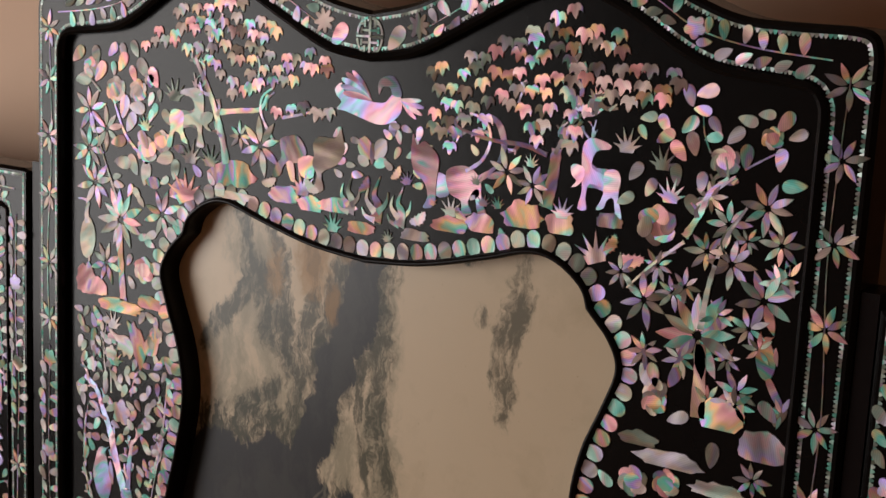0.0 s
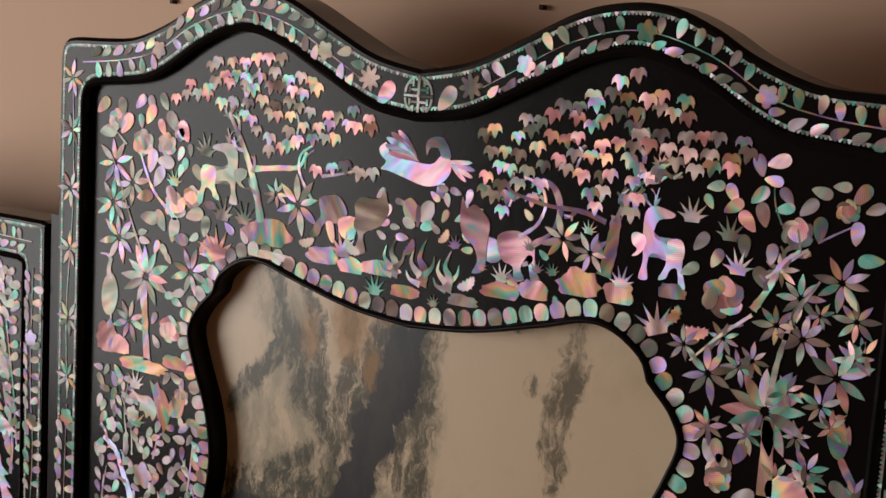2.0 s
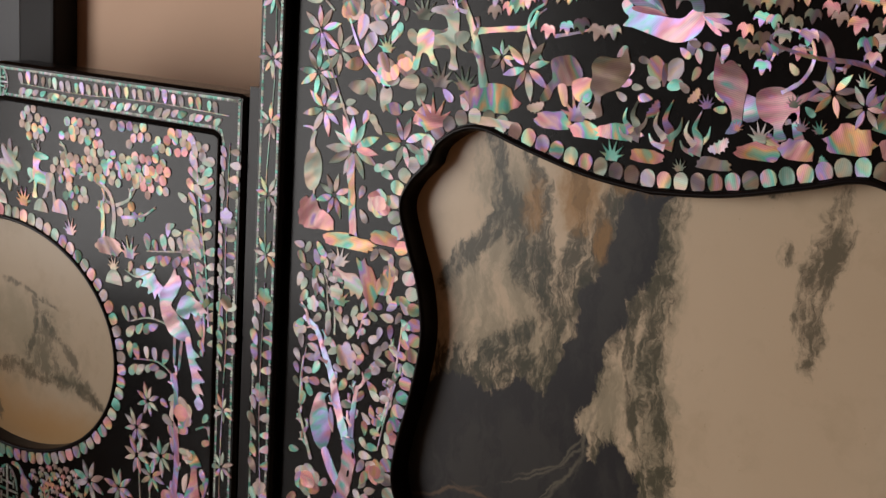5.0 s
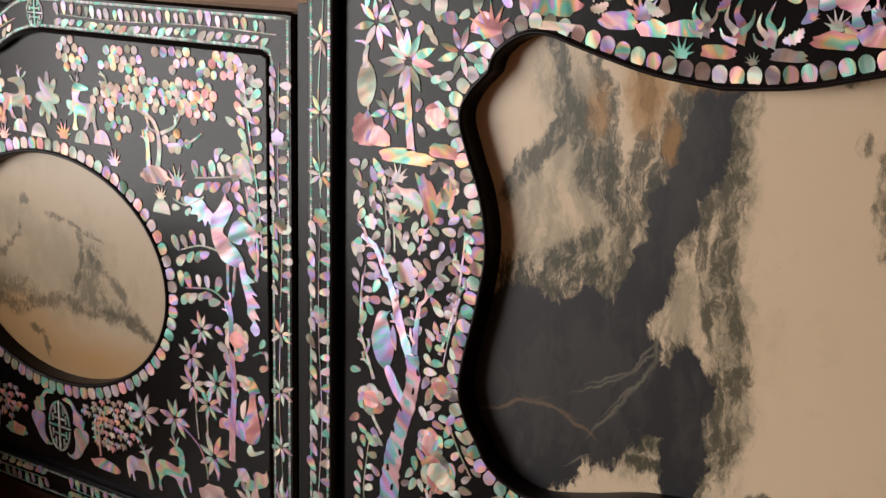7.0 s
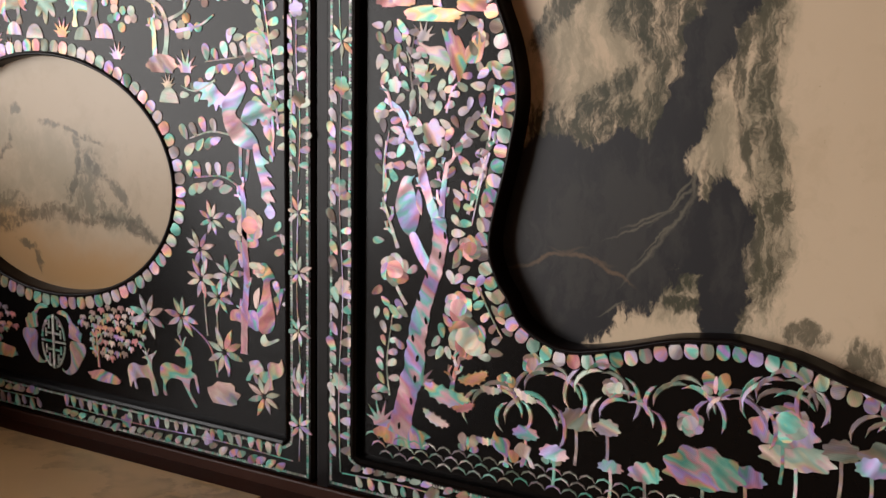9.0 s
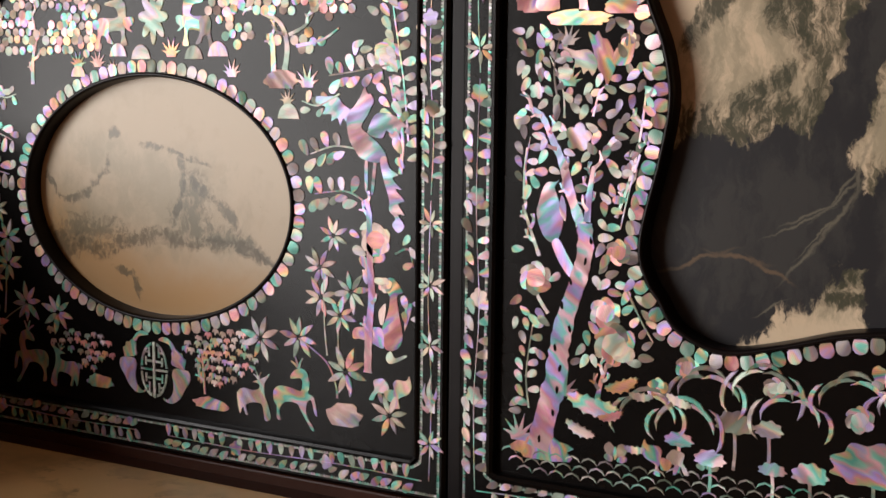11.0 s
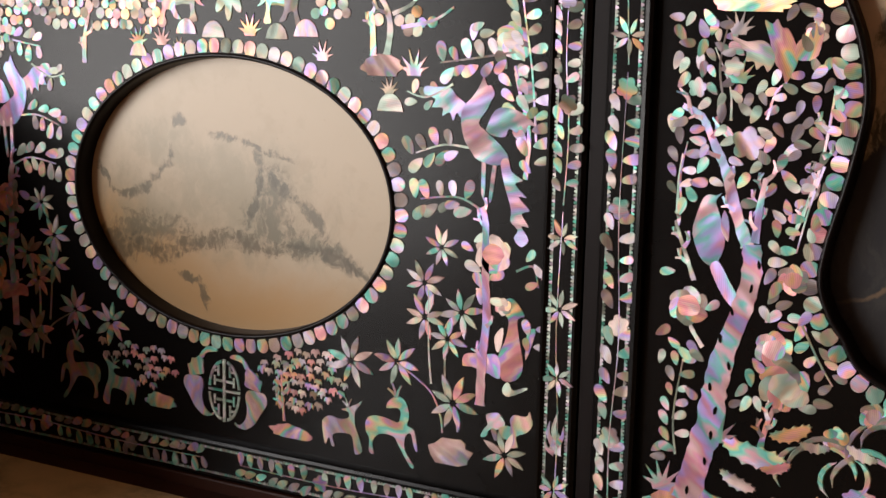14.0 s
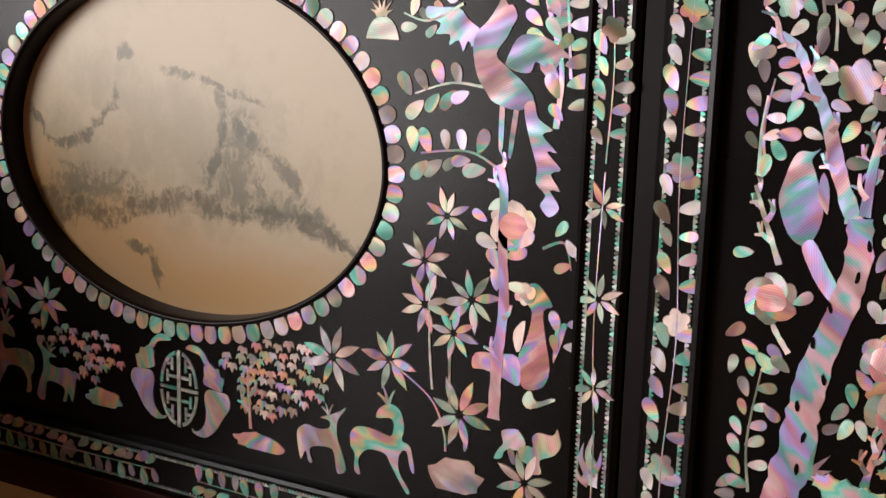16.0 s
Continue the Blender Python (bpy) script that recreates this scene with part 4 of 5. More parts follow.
def toothed(name, loop, y, parent, step=0.28, closed=True):
    """A hair line of shell with small teeth, along a loop."""
    P = np.array(loop + ([loop[0]] if closed else []))
    d = np.r_[0, np.cumsum(np.hypot(*np.diff(P, axis=0).T))]
    n = int(d[-1] / step)
    at = np.linspace(0, d[-1], n)
    X, Z = np.interp(at, d, P[:, 0]), np.interp(at, d, P[:, 1])
    V, F = [], []
    for k in range(n - 1):
        tx, tz = X[k + 1] - X[k], Z[k + 1] - Z[k]
        L = math.hypot(tx, tz) or 1
        nx, nz = -tz / L, tx / L
        b = len(V)
        for u, v in ((0, 0), (1, 0), (1, 0.09), (0.70, 0.26), (0.30, 0.26), (0, 0.09)):
            V.append(((X[k] + tx * u + nx * v) / 100, y - 0.0003, (Z[k] + tz * u + nz * v) / 100))
        F.append(tuple(range(b, b + 6))[::-1])
    return part(name, mesh_of(name, V, F, NACRE_LINE), parent, "toothed line of green shell", "stuff")


def shells(loop, size, off, frame_level=False):
    """Rounded shell plates set side by side round an opening."""
    P = np.array(grown(loop, off) + [grown(loop, off)[0]])
    d = np.r_[0, np.cumsum(np.hypot(*np.diff(P, axis=0).T))]
    n = int(d[-1] / (size * 1.04))
    at = np.linspace(0, d[-1], n, endpoint=False)
    X, Z = np.interp(at, d, P[:, 0]), np.interp(at, d, P[:, 1])
    X2, Z2 = np.interp((at + 0.1) % d[-1], d, P[:, 0]), np.interp((at + 0.1) % d[-1], d, P[:, 1])
    for x, z, a, b in zip(X, Z, X2, Z2):
        if min((x - u) ** 2 + (z - v) ** 2 for u, v in loop) < (0.8 * off) ** 2:
            continue
        ang = math.degrees(math.atan2(b - z, a - x)) + 180
        put("shell_disc", x, z, ang + rng.uniform(-6, 6), size * rng.uniform(0.92, 1.02), size * rng.uniform(0.98, 1.08), rng.choice(("mixed", "mixed", "pink")), frame_level)


# lines and shells round the openings and along the frames
toothed("inlay_line", grown(outer, -0.55), FRAME_Y, middle)
toothed("inlay_line", grown(inner, 1.05), FRAME_Y, middle)
shells(opening_loop, 1.2, 1.02)


def border_run(pts, leaf, step, flower):
    sprig(pts, leaf, step, 0.13, True, True, flower)


# ---- inlay of the middle field: figures, trees and rocks ----
figure('eagle', 0.5, 110.3, 3.8, 1, 'bright', 1.12)
figure('hart', -18.5, 107.8, 4.5, -1, 'mixed', 1.33)
figure('ox', -5.6, 105.5, 4.3, 1, 'pink', 1.11)
figure('lion', 6.7, 105.7, 4.4, 1, 'bright', 1.13)
figure('hart', 18.8, 107.1, 4.6, 1, 'bright', 1.00)
figure('moth', 0.2, 106.5, 3.0, 1, 'mixed', 1.25)
figure('plant', -1.8, 103.3, 3.0, 1, 'mixed', 1.25)
figure('plant', 0.7, 103.2, 3.4, 1, 'mixed', 1.25)
figure('plant', 2.9, 102.9, 3.0, 1, 'mixed', 1.25)
for x, z, s in ((-0.4, 104.1, 1.5), (4.6, 102.2, 1.7), (8.3, 102.9, 1.5), (2.5, 105.3, 1.3), (11.9, 101.9, 1.3), (14.6, 106.1, 1.4), (-5.5, 103.4, 1.7), (-9.8, 103.3, 1.6), (20.2, 102.5, 1.6), (21.8, 101.7, 1.9),):
    put('lobed_leaf', x, z, rng.uniform(-60, 60), s, s * 1.2, rng.choice(('mixed', 'pink')))
for x, z, rx, rz in ((-13.7, 103.4, 2.5, 1.3), (-8.3, 102.4, 1.5, 0.8), (-5.6, 102.0, 1.4, 0.7), (-3.0, 102.2, 1.8, 0.7), (13.3, 103.5, 1.6, 1.1), (16.3, 103.3, 1.1, 0.9), (7.4, 102.1, 1.6, 0.7), (9.9, 102.5, 1.2, 0.8), (4.3, 100.9, 1.3, 0.5), (-0.6, 100.8, 1.4, 0.6), (20.0, 104.0, 1.0, 0.6), (-13.4, 101.7, 2.2, 0.4),):
    rock(x, z, rx, rz)
for x, z, s in ((-20.3, 109.5, 1.8), (-6.4, 103.4, 2.0), (-16.2, 104.5, 1.7), (20.9, 109.3, 1.6), (23.5, 108.4, 1.5), (24.2, 106.4, 1.6), (16.4, 104.3, 1.4), (-3.3, 100.8, 1.5), (-18.4, 104.6, 1.9), (-23.7, 106.6, 1.4), (7.4, 103.3, 1.4), (18.5, 112.2, 1.0),):
    put('grass_tuft', x, z, 0, s, s)
for x, z, s in ((-19.1, 101.6, 2.9), (19.0, 101.9, 2.3),):
    put('grass_tuft', x, z, 20, s, s * 0.9, 'pink')
branch([(-14.4, 104.2), (-15.1, 106.8), (-16.3, 109.6), (-17.7, 111.9), (-18.0, 112.5)], 0.76, 0.27, twigs=3)
branch([(-15.3, 108.3), (-12.9, 108.6), (-10.9, 108.9), (-10.2, 110.1)], 0.54, 0.32)
branch([(-9.3, 106.3), (-10.3, 107.6), (-10.9, 108.8), (-10.7, 109.9), (-9.7, 110.6)], 0.32, 0.20)
branch([(-10.3, 108.8), (-10.2, 109.7), (-9.5, 110.3)], 0.22, 0.13)
branch([(-16.8, 113.0), (-16.0, 114.4), (-15.8, 115.5)], 0.32, 0.18, twigs=2)
branch([(-11.3, 110.9), (-11.1, 112.2), (-11.4, 113.0)], 0.28, 0.16)
branch([(-8.7, 108.4), (-6.8, 108.8), (-4.8, 109.4)], 0.32, 0.14)
branch([(15.1, 104.3), (15.5, 106.3), (15.7, 108.4)], 1.05, 0.77)
branch([(15.6, 108.0), (16.5, 109.9), (17.6, 111.0), (18.9, 111.8)], 0.38, 0.17, twigs=3)
branch([(15.0, 107.9), (13.1, 108.4), (10.5, 108.5), (7.8, 109.1), (7.4, 109.7)], 0.40, 0.20, twigs=2)
branch([(17.3, 112.0), (17.3, 113.1), (16.6, 114.7)], 0.39, 0.18, twigs=2)
branch([(12.5, 111.2), (12.8, 112.0), (13.4, 112.4)], 0.24, 0.14, twigs=1)
branch([(-24.6, 104.2), (-26.0, 105.4), (-26.9, 106.9), (-27.6, 108.4)], 0.36, 0.22)
branch([(-26.7, 107.2), (-26.6, 107.9), (-26.6, 108.5)], 0.23, 0.14)
branch([(-29.2, 108.9), (-30.2, 109.7), (-31.0, 110.2)], 0.25, 0.15)
branch([(8.5, 106.1), (9.8, 107.0), (10.4, 108.3), (10.2, 109.4), (9.4, 110.0), (8.6, 110.2)], 0.32, 0.20, 'mixed')
branch([(26.2, 105.1), (26.7, 106.4), (27.6, 107.3), (28.5, 107.9)], 0.46, 0.25)
branch([(28.0, 107.6), (27.9, 108.3), (27.7, 109.1)], 0.21, 0.14)
branch([(29.0, 108.4), (30.1, 109.1), (31.1, 109.7)], 0.18, 0.11)
branch([(26.7, 109.2), (26.2, 110.3), (26.0, 111.5)], 0.14, 0.10)
fill('maple_leaf', [(-23.8, 113.6), (-20.8, 115.8), (-17.3, 117.4), (-13.3, 117.2), (-10.5, 115.6), (-8.3, 114.7), (-3.7, 112.7), (-3.9, 111.8), (-7.5, 110.7), (-10.2, 111.0), (-11.3, 110.4), (-14.3, 108.9), (-15.3, 110.5), (-18.3, 112.5), (-21.3, 113.0), (-23.8, 112.4)], 1.25, 1.27, 'pink', 0, 0.1, -0.3)
fill('maple_leaf', [(-9.9, 109.7), (-3.8, 110.1), (-3.4, 108.3), (-9.8, 107.8)], 1.3, 1.4, 'pink', 0, 0.1, -0.3)
fill('maple_leaf', [(4.6, 112.7), (8.3, 114.4), (11.2, 115.6), (13.2, 116.8), (16.4, 117.7), (20.0, 116.2), (22.4, 115.2), (24.9, 113.8), (24.5, 112.1), (21.7, 110.9), (19.4, 111.2), (16.7, 108.1), (14.0, 108.1), (11.2, 111.0), (9.1, 107.5), (5.6, 107.6), (4.5, 108.8), (5.9, 110.5)], 1.25, 1.27, 'pink', 0, 0.1, -0.3)
# bamboo and palms
for x, z, r in ((-30.5, 107.3, 2.2), (-28.4, 105.8, 2.2), (-30.6, 103.9, 2.3), (-29.8, 101.0, 2.4), (-26.6, 98.1, 3.0), (-21.6, 99.2, 2.4), (-28.4, 94.1, 2.2), (-10.8, 106.0, 2.5), (-13.0, 106.6, 1.4), (11.9, 106.4, 1.9), (14.0, 105.7, 1.6), (22.9, 99.2, 2.1), (24.9, 100.0, 1.4), (26.8, 97.5, 3.2), (31.0, 100.4, 2.4), (28.7, 102.4, 1.8), (27.0, 103.0, 1.6), (31.8, 104.0, 1.6), (30.7, 106.2, 2.0), (28.3, 104.9, 1.7), (29.8, 94.3, 1.8), (28.9, 96.3, 1.1), (29.6, 104.0, 1.0),):
    star(x, z, r)
branch([(-26.2, 91.0), (-26.6, 94.8), (-26.7, 97.7)], 0.85, 0.60, 'pink')
branch([(-26.5, 98.7), (-28.3, 102.3), (-29.7, 105.4), (-30.8, 107.7)], 0.27, 0.13)
branch([(27.3, 92.1), (27.2, 95.0), (27.1, 97.0)], 1.12, 0.63, 'pink')
branch([(27.0, 97.9), (27.3, 100.8), (28.1, 103.8), (29.4, 106.1)], 0.48, 0.20)
branch([(25.4, 103.7), (26.3, 105.3), (26.9, 106.8), (28.0, 107.8)], 0.56, 0.21, twigs=2)
branch([(22.7, 100.7), (23.8, 102.2), (24.9, 102.7)], 0.48, 0.20)
figure('crane', -30.8, 96.6, 5.5, 1, 'pink', 1.40)
for x, z, rx, rz in ((-30.9, 92.1, 1.3, 1.6), (-29.3, 91.7, 1.1, 0.9), (-26.6, 90.4, 2.7, 0.7), (-23.0, 91.3, 1.4, 0.7), (28.8, 92.5, 1.6, 1.2),):
    rock(x, z, rx, rz)
# flowers
for x, z, s in ((25.1, 112.8, 1.4), (26.3, 112.9, 1.5), (26.0, 111.7, 1.2), (25.3, 110.8, 1.4), (26.9, 111.1, 1.2), (22.4, 111.0, 1.2), (22.0, 110.2, 1.0), (23.5, 110.9, 1.3), (23.7, 109.9, 1.4), (24.6, 109.3, 1.5), (25.6, 109.8, 1.5), (26.9, 110.1, 1.2), (28.4, 110.4, 1.4), (29.0, 111.3, 1.3), (30.2, 111.8, 1.1), (31.5, 111.5, 1.5), (32.3, 110.7, 1.2), (29.2, 109.3, 1.5), (24.6, 107.7, 1.4), (26.4, 107.4, 1.3), (25.9, 105.9, 1.6), (31.4, 109.3, 1.4), (22.9, 106.6, 1.3), (21.8, 107.5, 1.4),):
    put('vine_leaf', x, z, 90 + rng.uniform(-75, 75), s, s * 1.1, rng.choice(('mixed', 'mixed', 'pink')))
for x, z, s in ((-31.8, 111.9, 1.8), (-29.6, 112.0, 1.8), (-27.5, 112.5, 1.5), (-26.3, 112.6, 1.4), (-24.9, 112.9, 1.5), (-26.3, 111.6, 1.8), (-23.9, 111.4, 1.9), (-25.1, 110.8, 1.4), (-31.2, 109.7, 2.0), (-29.0, 110.6, 2.0), (-22.6, 110.7, 1.8), (-26.0, 107.9, 2.0), (-24.6, 107.7, 1.9), (-25.2, 106.6, 1.9), (-23.8, 105.4, 1.7), (-26.8, 104.7, 1.8), (-25.0, 103.2, 1.9), (-26.3, 102.9, 2.0), (-21.2, 103.8, 1.9), (-20.0, 103.2, 1.7), (-23.4, 102.5, 2.0), (-19.7, 101.5, 2.0), (-22.7, 101.6, 1.7), (-21.1, 107.5, 1.5),):
    put('vine_leaf', x, z, 90 + rng.uniform(-70, 70), s, s * 1.1, rng.choice(('mixed', 'mixed', 'pink')))
for x, z, r in ((-30.4, 110.9, 1.0), (-27.3, 109.2, 1.3), (-24.6, 109.3, 1.1), (-23.1, 110.4, 0.8), (-23.5, 104.4, 1.3), (-21.7, 105.3, 1.1), (-23.7, 94.1, 1.3), (23.4, 104.2, 1.5), (27.7, 108.8, 1.1), (30.6, 110.5, 0.8), (24.2, 92.5, 1.0), (-22.2, 88.6, 0.9),):
    peony(x, z, r)
figure('perch', 31.8, 96.1, 4.5, 1, 'pink', 1.00)
figure('bird', -24.9, 87.3, 4.5, 1, 'pink')
figure('perch', -28.2, 73.3, 8.1, 1, 'bright')
branch([(-29.5, 54.4), (-28.7, 57.7), (-28.0, 60.7), (-27.7, 63.3), (-27.2, 65.9), (-26.2, 69.0), (-25.6, 71.6), (-25.7, 73.9)], 2.2, 1.35, 'bright')
branch([(-26.0, 73.7), (-27.0, 76.2), (-27.8, 78.8), (-28.8, 80.8), (-29.8, 82.6), (-31.2, 83.3)], 0.95, 0.42, 'bright', twigs=3)
branch([(-25.5, 74.0), (-25.3, 76.6), (-25.0, 78.6)], 0.68, 0.36, 'bright', twigs=3)
branch([(-29.7, 70.9), (-30.6, 73.2), (-31.3, 75.1)], 0.41, 0.23, twigs=2)
branch([(-31.2, 75.6), (-31.2, 77.9), (-31.0, 79.9)], 0.27, 0.18)
branch([(-23.0, 74.5), (-22.0, 77.3), (-21.2, 80.6), (-20.7, 85.1)], 0.36, 0.18, twigs=3)
branch([(-27.7, 82.4), (-27.9, 84.7), (-29.1, 87.4)], 0.22, 0.13)
branch([(-28.8, 66.1), (-29.7, 67.4), (-30.0, 68.4)], 0.40, 0.25)
branch([(-24.2, 59.4), (-23.9, 60.9), (-23.4, 62.5)], 0.50, 0.30, 'pink', twigs=2)
for x, z, r in ((-30.0, 69.0, 1.6), (-23.7, 66.6, 1.5), (-22.8, 64.1, 2.0), (-22.7, 71.7, 1.2), (-19.0, 60.9, 1.0), (-16.6, 62.9, 1.1),):
    peony(x, z, r)
for x, z, rx, rz in ((-29.1, 54.4, 2.7, 1.3),):
    rock(x, z, rx, rz)
for x, z, s in ((-24.7, 58.9, 4.7), (-22.1, 60.8, 3.1), (-25.7, 56.6, 2.9), (-23.0, 58.1, 2.3), (-20.4, 60.1, 2.2), (-17.2, 60.1, 2.4), (-20.8, 55.6, 2.0),):
    put('lobed_leaf', x, z, rng.uniform(-25, 25), s, s * 0.85, rng.choice(('mixed', 'pink')))
for x, z, s in ((-31.3, 55.8, 2.3), (-27.5, 89.0, 1.7), (-27.3, 85.7, 1.7), (-27.3, 60.1, 2.1),):
    put('grass_tuft', x, z, 0, s, s)
sprig([(-30.9, 76.1), (-31.1, 78.4), (-30.7, 80.8)], 1.15, 1.1)
sprig([(-21.1, 79.7), (-21.9, 76.9), (-22.6, 73.6)], 1.15, 1.1)
sprig([(-28.2, 83.3), (-28.7, 86.1), (-28.3, 88.8)], 1.1, 1.1)
sprig([(-30.4, 57.8), (-30.7, 60.8), (-30.2, 64.9)], 1.15, 1.1)
sprig([(-22.0, 68.9), (-20.6, 66.3), (-19.5, 64.6)], 1.15, 1.1)
sprig([(-25.2, 82.6), (-24.7, 84.5), (-24.0, 85.2)], 1.1, 1.1)
for x, z, s in ((-26.4, 80.9, 2.5), (-30.2, 84.6, 1.5), (-22.0, 78.3, 1.5), (-27.7, 86.1, 1.5),):
    put('blossom', x, z, 10, s, s, 'mixed')
fill('vine_leaf', [(-32.0, 90.1), (-20.3, 91.1), (-19.4, 83.0), (-20.1, 78.4), (-21.2, 73.7), (-20.8, 70.0), (-19.5, 66.0), (-19.9, 62.6), (-22.6, 61.6), (-26.4, 61.5), (-30.4, 57.8), (-31.7, 56.5)], 1.22, 1.12, 'mixed', None, 0.12, 0.25)
fill('vine_leaf', [(-32.1, 111.9), (-22.6, 112.8), (-21.2, 110.0), (-23.5, 106.1), (-26.9, 108.6), (-31.9, 108.3)], 1.25, 1.1, 'mixed')
fill('vine_leaf', [(-26.1, 105.8), (-21.0, 106.4), (-15.4, 102.1), (-20.1, 99.6), (-22.7, 100.6), (-25.3, 100.7)], 1.3, 1.5, 'mixed')
fill('vine_leaf', [(-24.8, 97.0), (-21.0, 98.5), (-20.7, 91.5), (-24.6, 91.3)], 1.25, 1.15, 'mixed')
fill('vine_leaf', [(22.2, 110.9), (25.5, 113.0), (26.3, 112.6), (31.8, 112.0), (32.1, 108.2), (29.9, 107.7), (26.2, 106.7), (23.5, 107.4)], 1.6, 1.5, 'mixed')
fill('vine_leaf', [(21.3, 103.0), (25.1, 106.5), (25.9, 102.0), (21.2, 99.7)], 1.5, 1.4, 'mixed')
fill('vine_leaf', [(22.3, 96.2), (25.7, 96.2), (26.5, 91.9), (22.6, 91.0)], 1.5, 1.35, 'mixed')
fill('grass_tuft', [(-0.5, 105.8), (15.7, 107.8), (16.1, 102.6), (-7.3, 98.6), (-11.9, 101.2), (-7.6, 103.1)], 0.85, 1.9, 'mixed', 0)
for x, z, rx, rz in ((31.8, 91.0, 1.7, 1.2), (25.6, 88.8, 2.5, 0.7), (23.3, 89.8, 1.4, 0.6), (29.1, 87.5, 2.0, 0.6),):
    rock(x, z, rx, rz, 'mixed')
for x, z, r in ((24.2, 93.3, 1.0), (23.1, 86.8, 1.2), (25.5, 87.2, 1.1),):
    peony(x, z, r)
for x, z, r in ((29.7, 93.4, 1.6), (31.3, 88.8, 1.4), (23.2, 95.8, 1.4), (31.9, 101.7, 1.4), (28.0, 99.0, 1.3),):
    star(x, z, r)
fill('vine_leaf', [(20.6, 94.6), (32.9, 96.9), (33.4, 88.2), (20.3, 84.8)], 1.6, 1.6, 'mixed')
for x, z, r in ((23.7, 101.6, 1.3), (21.1, 100.8, 1.4), (25.7, 100.5, 1.3), (30.2, 98.5, 1.5), (26.9, 106.4, 1.3), (32.5, 102.1, 1.4), (31.0, 97.3, 1.2), (25.8, 95.8, 1.4), (27.9, 93.4, 1.3), (32.8, 93.5, 1.3),):
    star(x, z, r)
branch([(25.4, 103.4), (23.3, 101.6), (21.6, 99.8)], 0.28, 0.14)
branch([(28.5, 102.5), (27.9, 103.8), (28.8, 105.3)], 0.21, 0.14)
fill('vine_leaf', [(20.8, 104.1), (22.0, 111.1), (31.8, 112.5), (33.6, 93.6), (22.4, 90.9), (21.8, 97.6)], 1.45, 1.5, 'mixed')
fill('vine_leaf', [(-31.9, 108.6), (-21.2, 109.5), (-15.4, 102.1), (-20.8, 99.5), (-21.1, 91.9), (-31.3, 90.0)], 1.15, 1.15, 'mixed')
fill('vine_leaf', [(-3.7, 108.3), (4.1, 109.1), (13.2, 107.5), (14.7, 105.0), (-0.2, 101.7), (-10.8, 101.8)], 1.0, 1.15, 'mixed')
fill('vine_leaf', [(24, 86), (32.5, 86), (32.5, 54), (22, 54)], 1.6, 2.2, 'mixed')
fill('bamboo_leaf', [(22, 96), (32.5, 96), (32.5, 54), (22, 54)], 2.4, 2.8, 'mixed')

# lotus pond along the bottom of the middle field
for x, z, rx, rz in ((-1.9, 56.6, 3.2, 2.2), (5.1, 59.2, 2.8, 1.5), (-12.6, 58.7, 1.6, 1.2), (-9.9, 58.6, 1.1, 0.9), (-6.6, 55.5, 1.4, 1.1), (8.3, 60.3, 1.4, 1.1),):
    lotus_leaf(x, z, rx, rz)
for x, z, r in ((4.3, 61.9, 1.7), (-3.1, 60.5, 1.2), (-9.6, 62.1, 1.0),):
    peony(x, z, r, 'mixed')
figure('moth', -1.3, 63.8, 2.5, 1, 'pink', 1.12)
for x, z, rx, rz in ((-14.5, 55.6, 1.3, 0.9), (-9.5, 55.5, 1.1, 0.7), (-17.1, 56.8, 1.2, 0.8), (1.4, 56.9, 1.6, 1.1), (10.5, 59.5, 1.2, 1.0),):
    lotus_leaf(x, z, rx, rz, 'bright', 2.2)
figure('ox', -18.4, 55.1, 2.5, -1, 'pink', 1.10)
figure('moth', -22.5, 55.0, 2.2, 1, 'pink', 1.10)
figure('moth', -14.7, 55.4, 2.0, 1, 'mixed', 1.22)
for k, (x, z) in enumerate([(-15.0, 61.0), (-10.5, 61.8), (-19.8, 58.7), (-16.7, 58.3), (-3.7, 61.9), (4.0, 63.7), (8.0, 64.0), (-8.3, 59.9), (0.3, 61.5)]):
    for j in range(5):
        a = -50 + 25 * j + rng.uniform(-8, 8)
        f = -1 if j < 2 else 1
        put('grass_blade', x + 1.7 * (j - 2) * 0.75, z + 0.9 * (2 - abs(j - 2)) - 0.3, 38 * (2 - j) + rng.uniform(-10, 10), rng.uniform(2.6, 3.8), 3.4, 'mixed', False, False)
for k, (x, z) in enumerate([(4, 61), (12, 60), (20, 59), (28, 58), (17, 55), (26, 54)]):
    lotus_leaf(x, z, 2.6, 1.8)
    for j in range(4):
        put('grass_blade', x + 1.5 * (j - 1.5), z + 2.6, 30 * (1.5 - j), 3.2, 3.2)
for r in range(3):
    for k in range(44):
        x = -32.2 + 1.48 * k + 0.7 * (r % 2)
        put('wave_scale', x, 52.3 + 0.75 * r + (0.3 if x > -18 else 0.0), 0, 1.5, 1.7, 'line' if k % 3 else 'mixed', False, False)

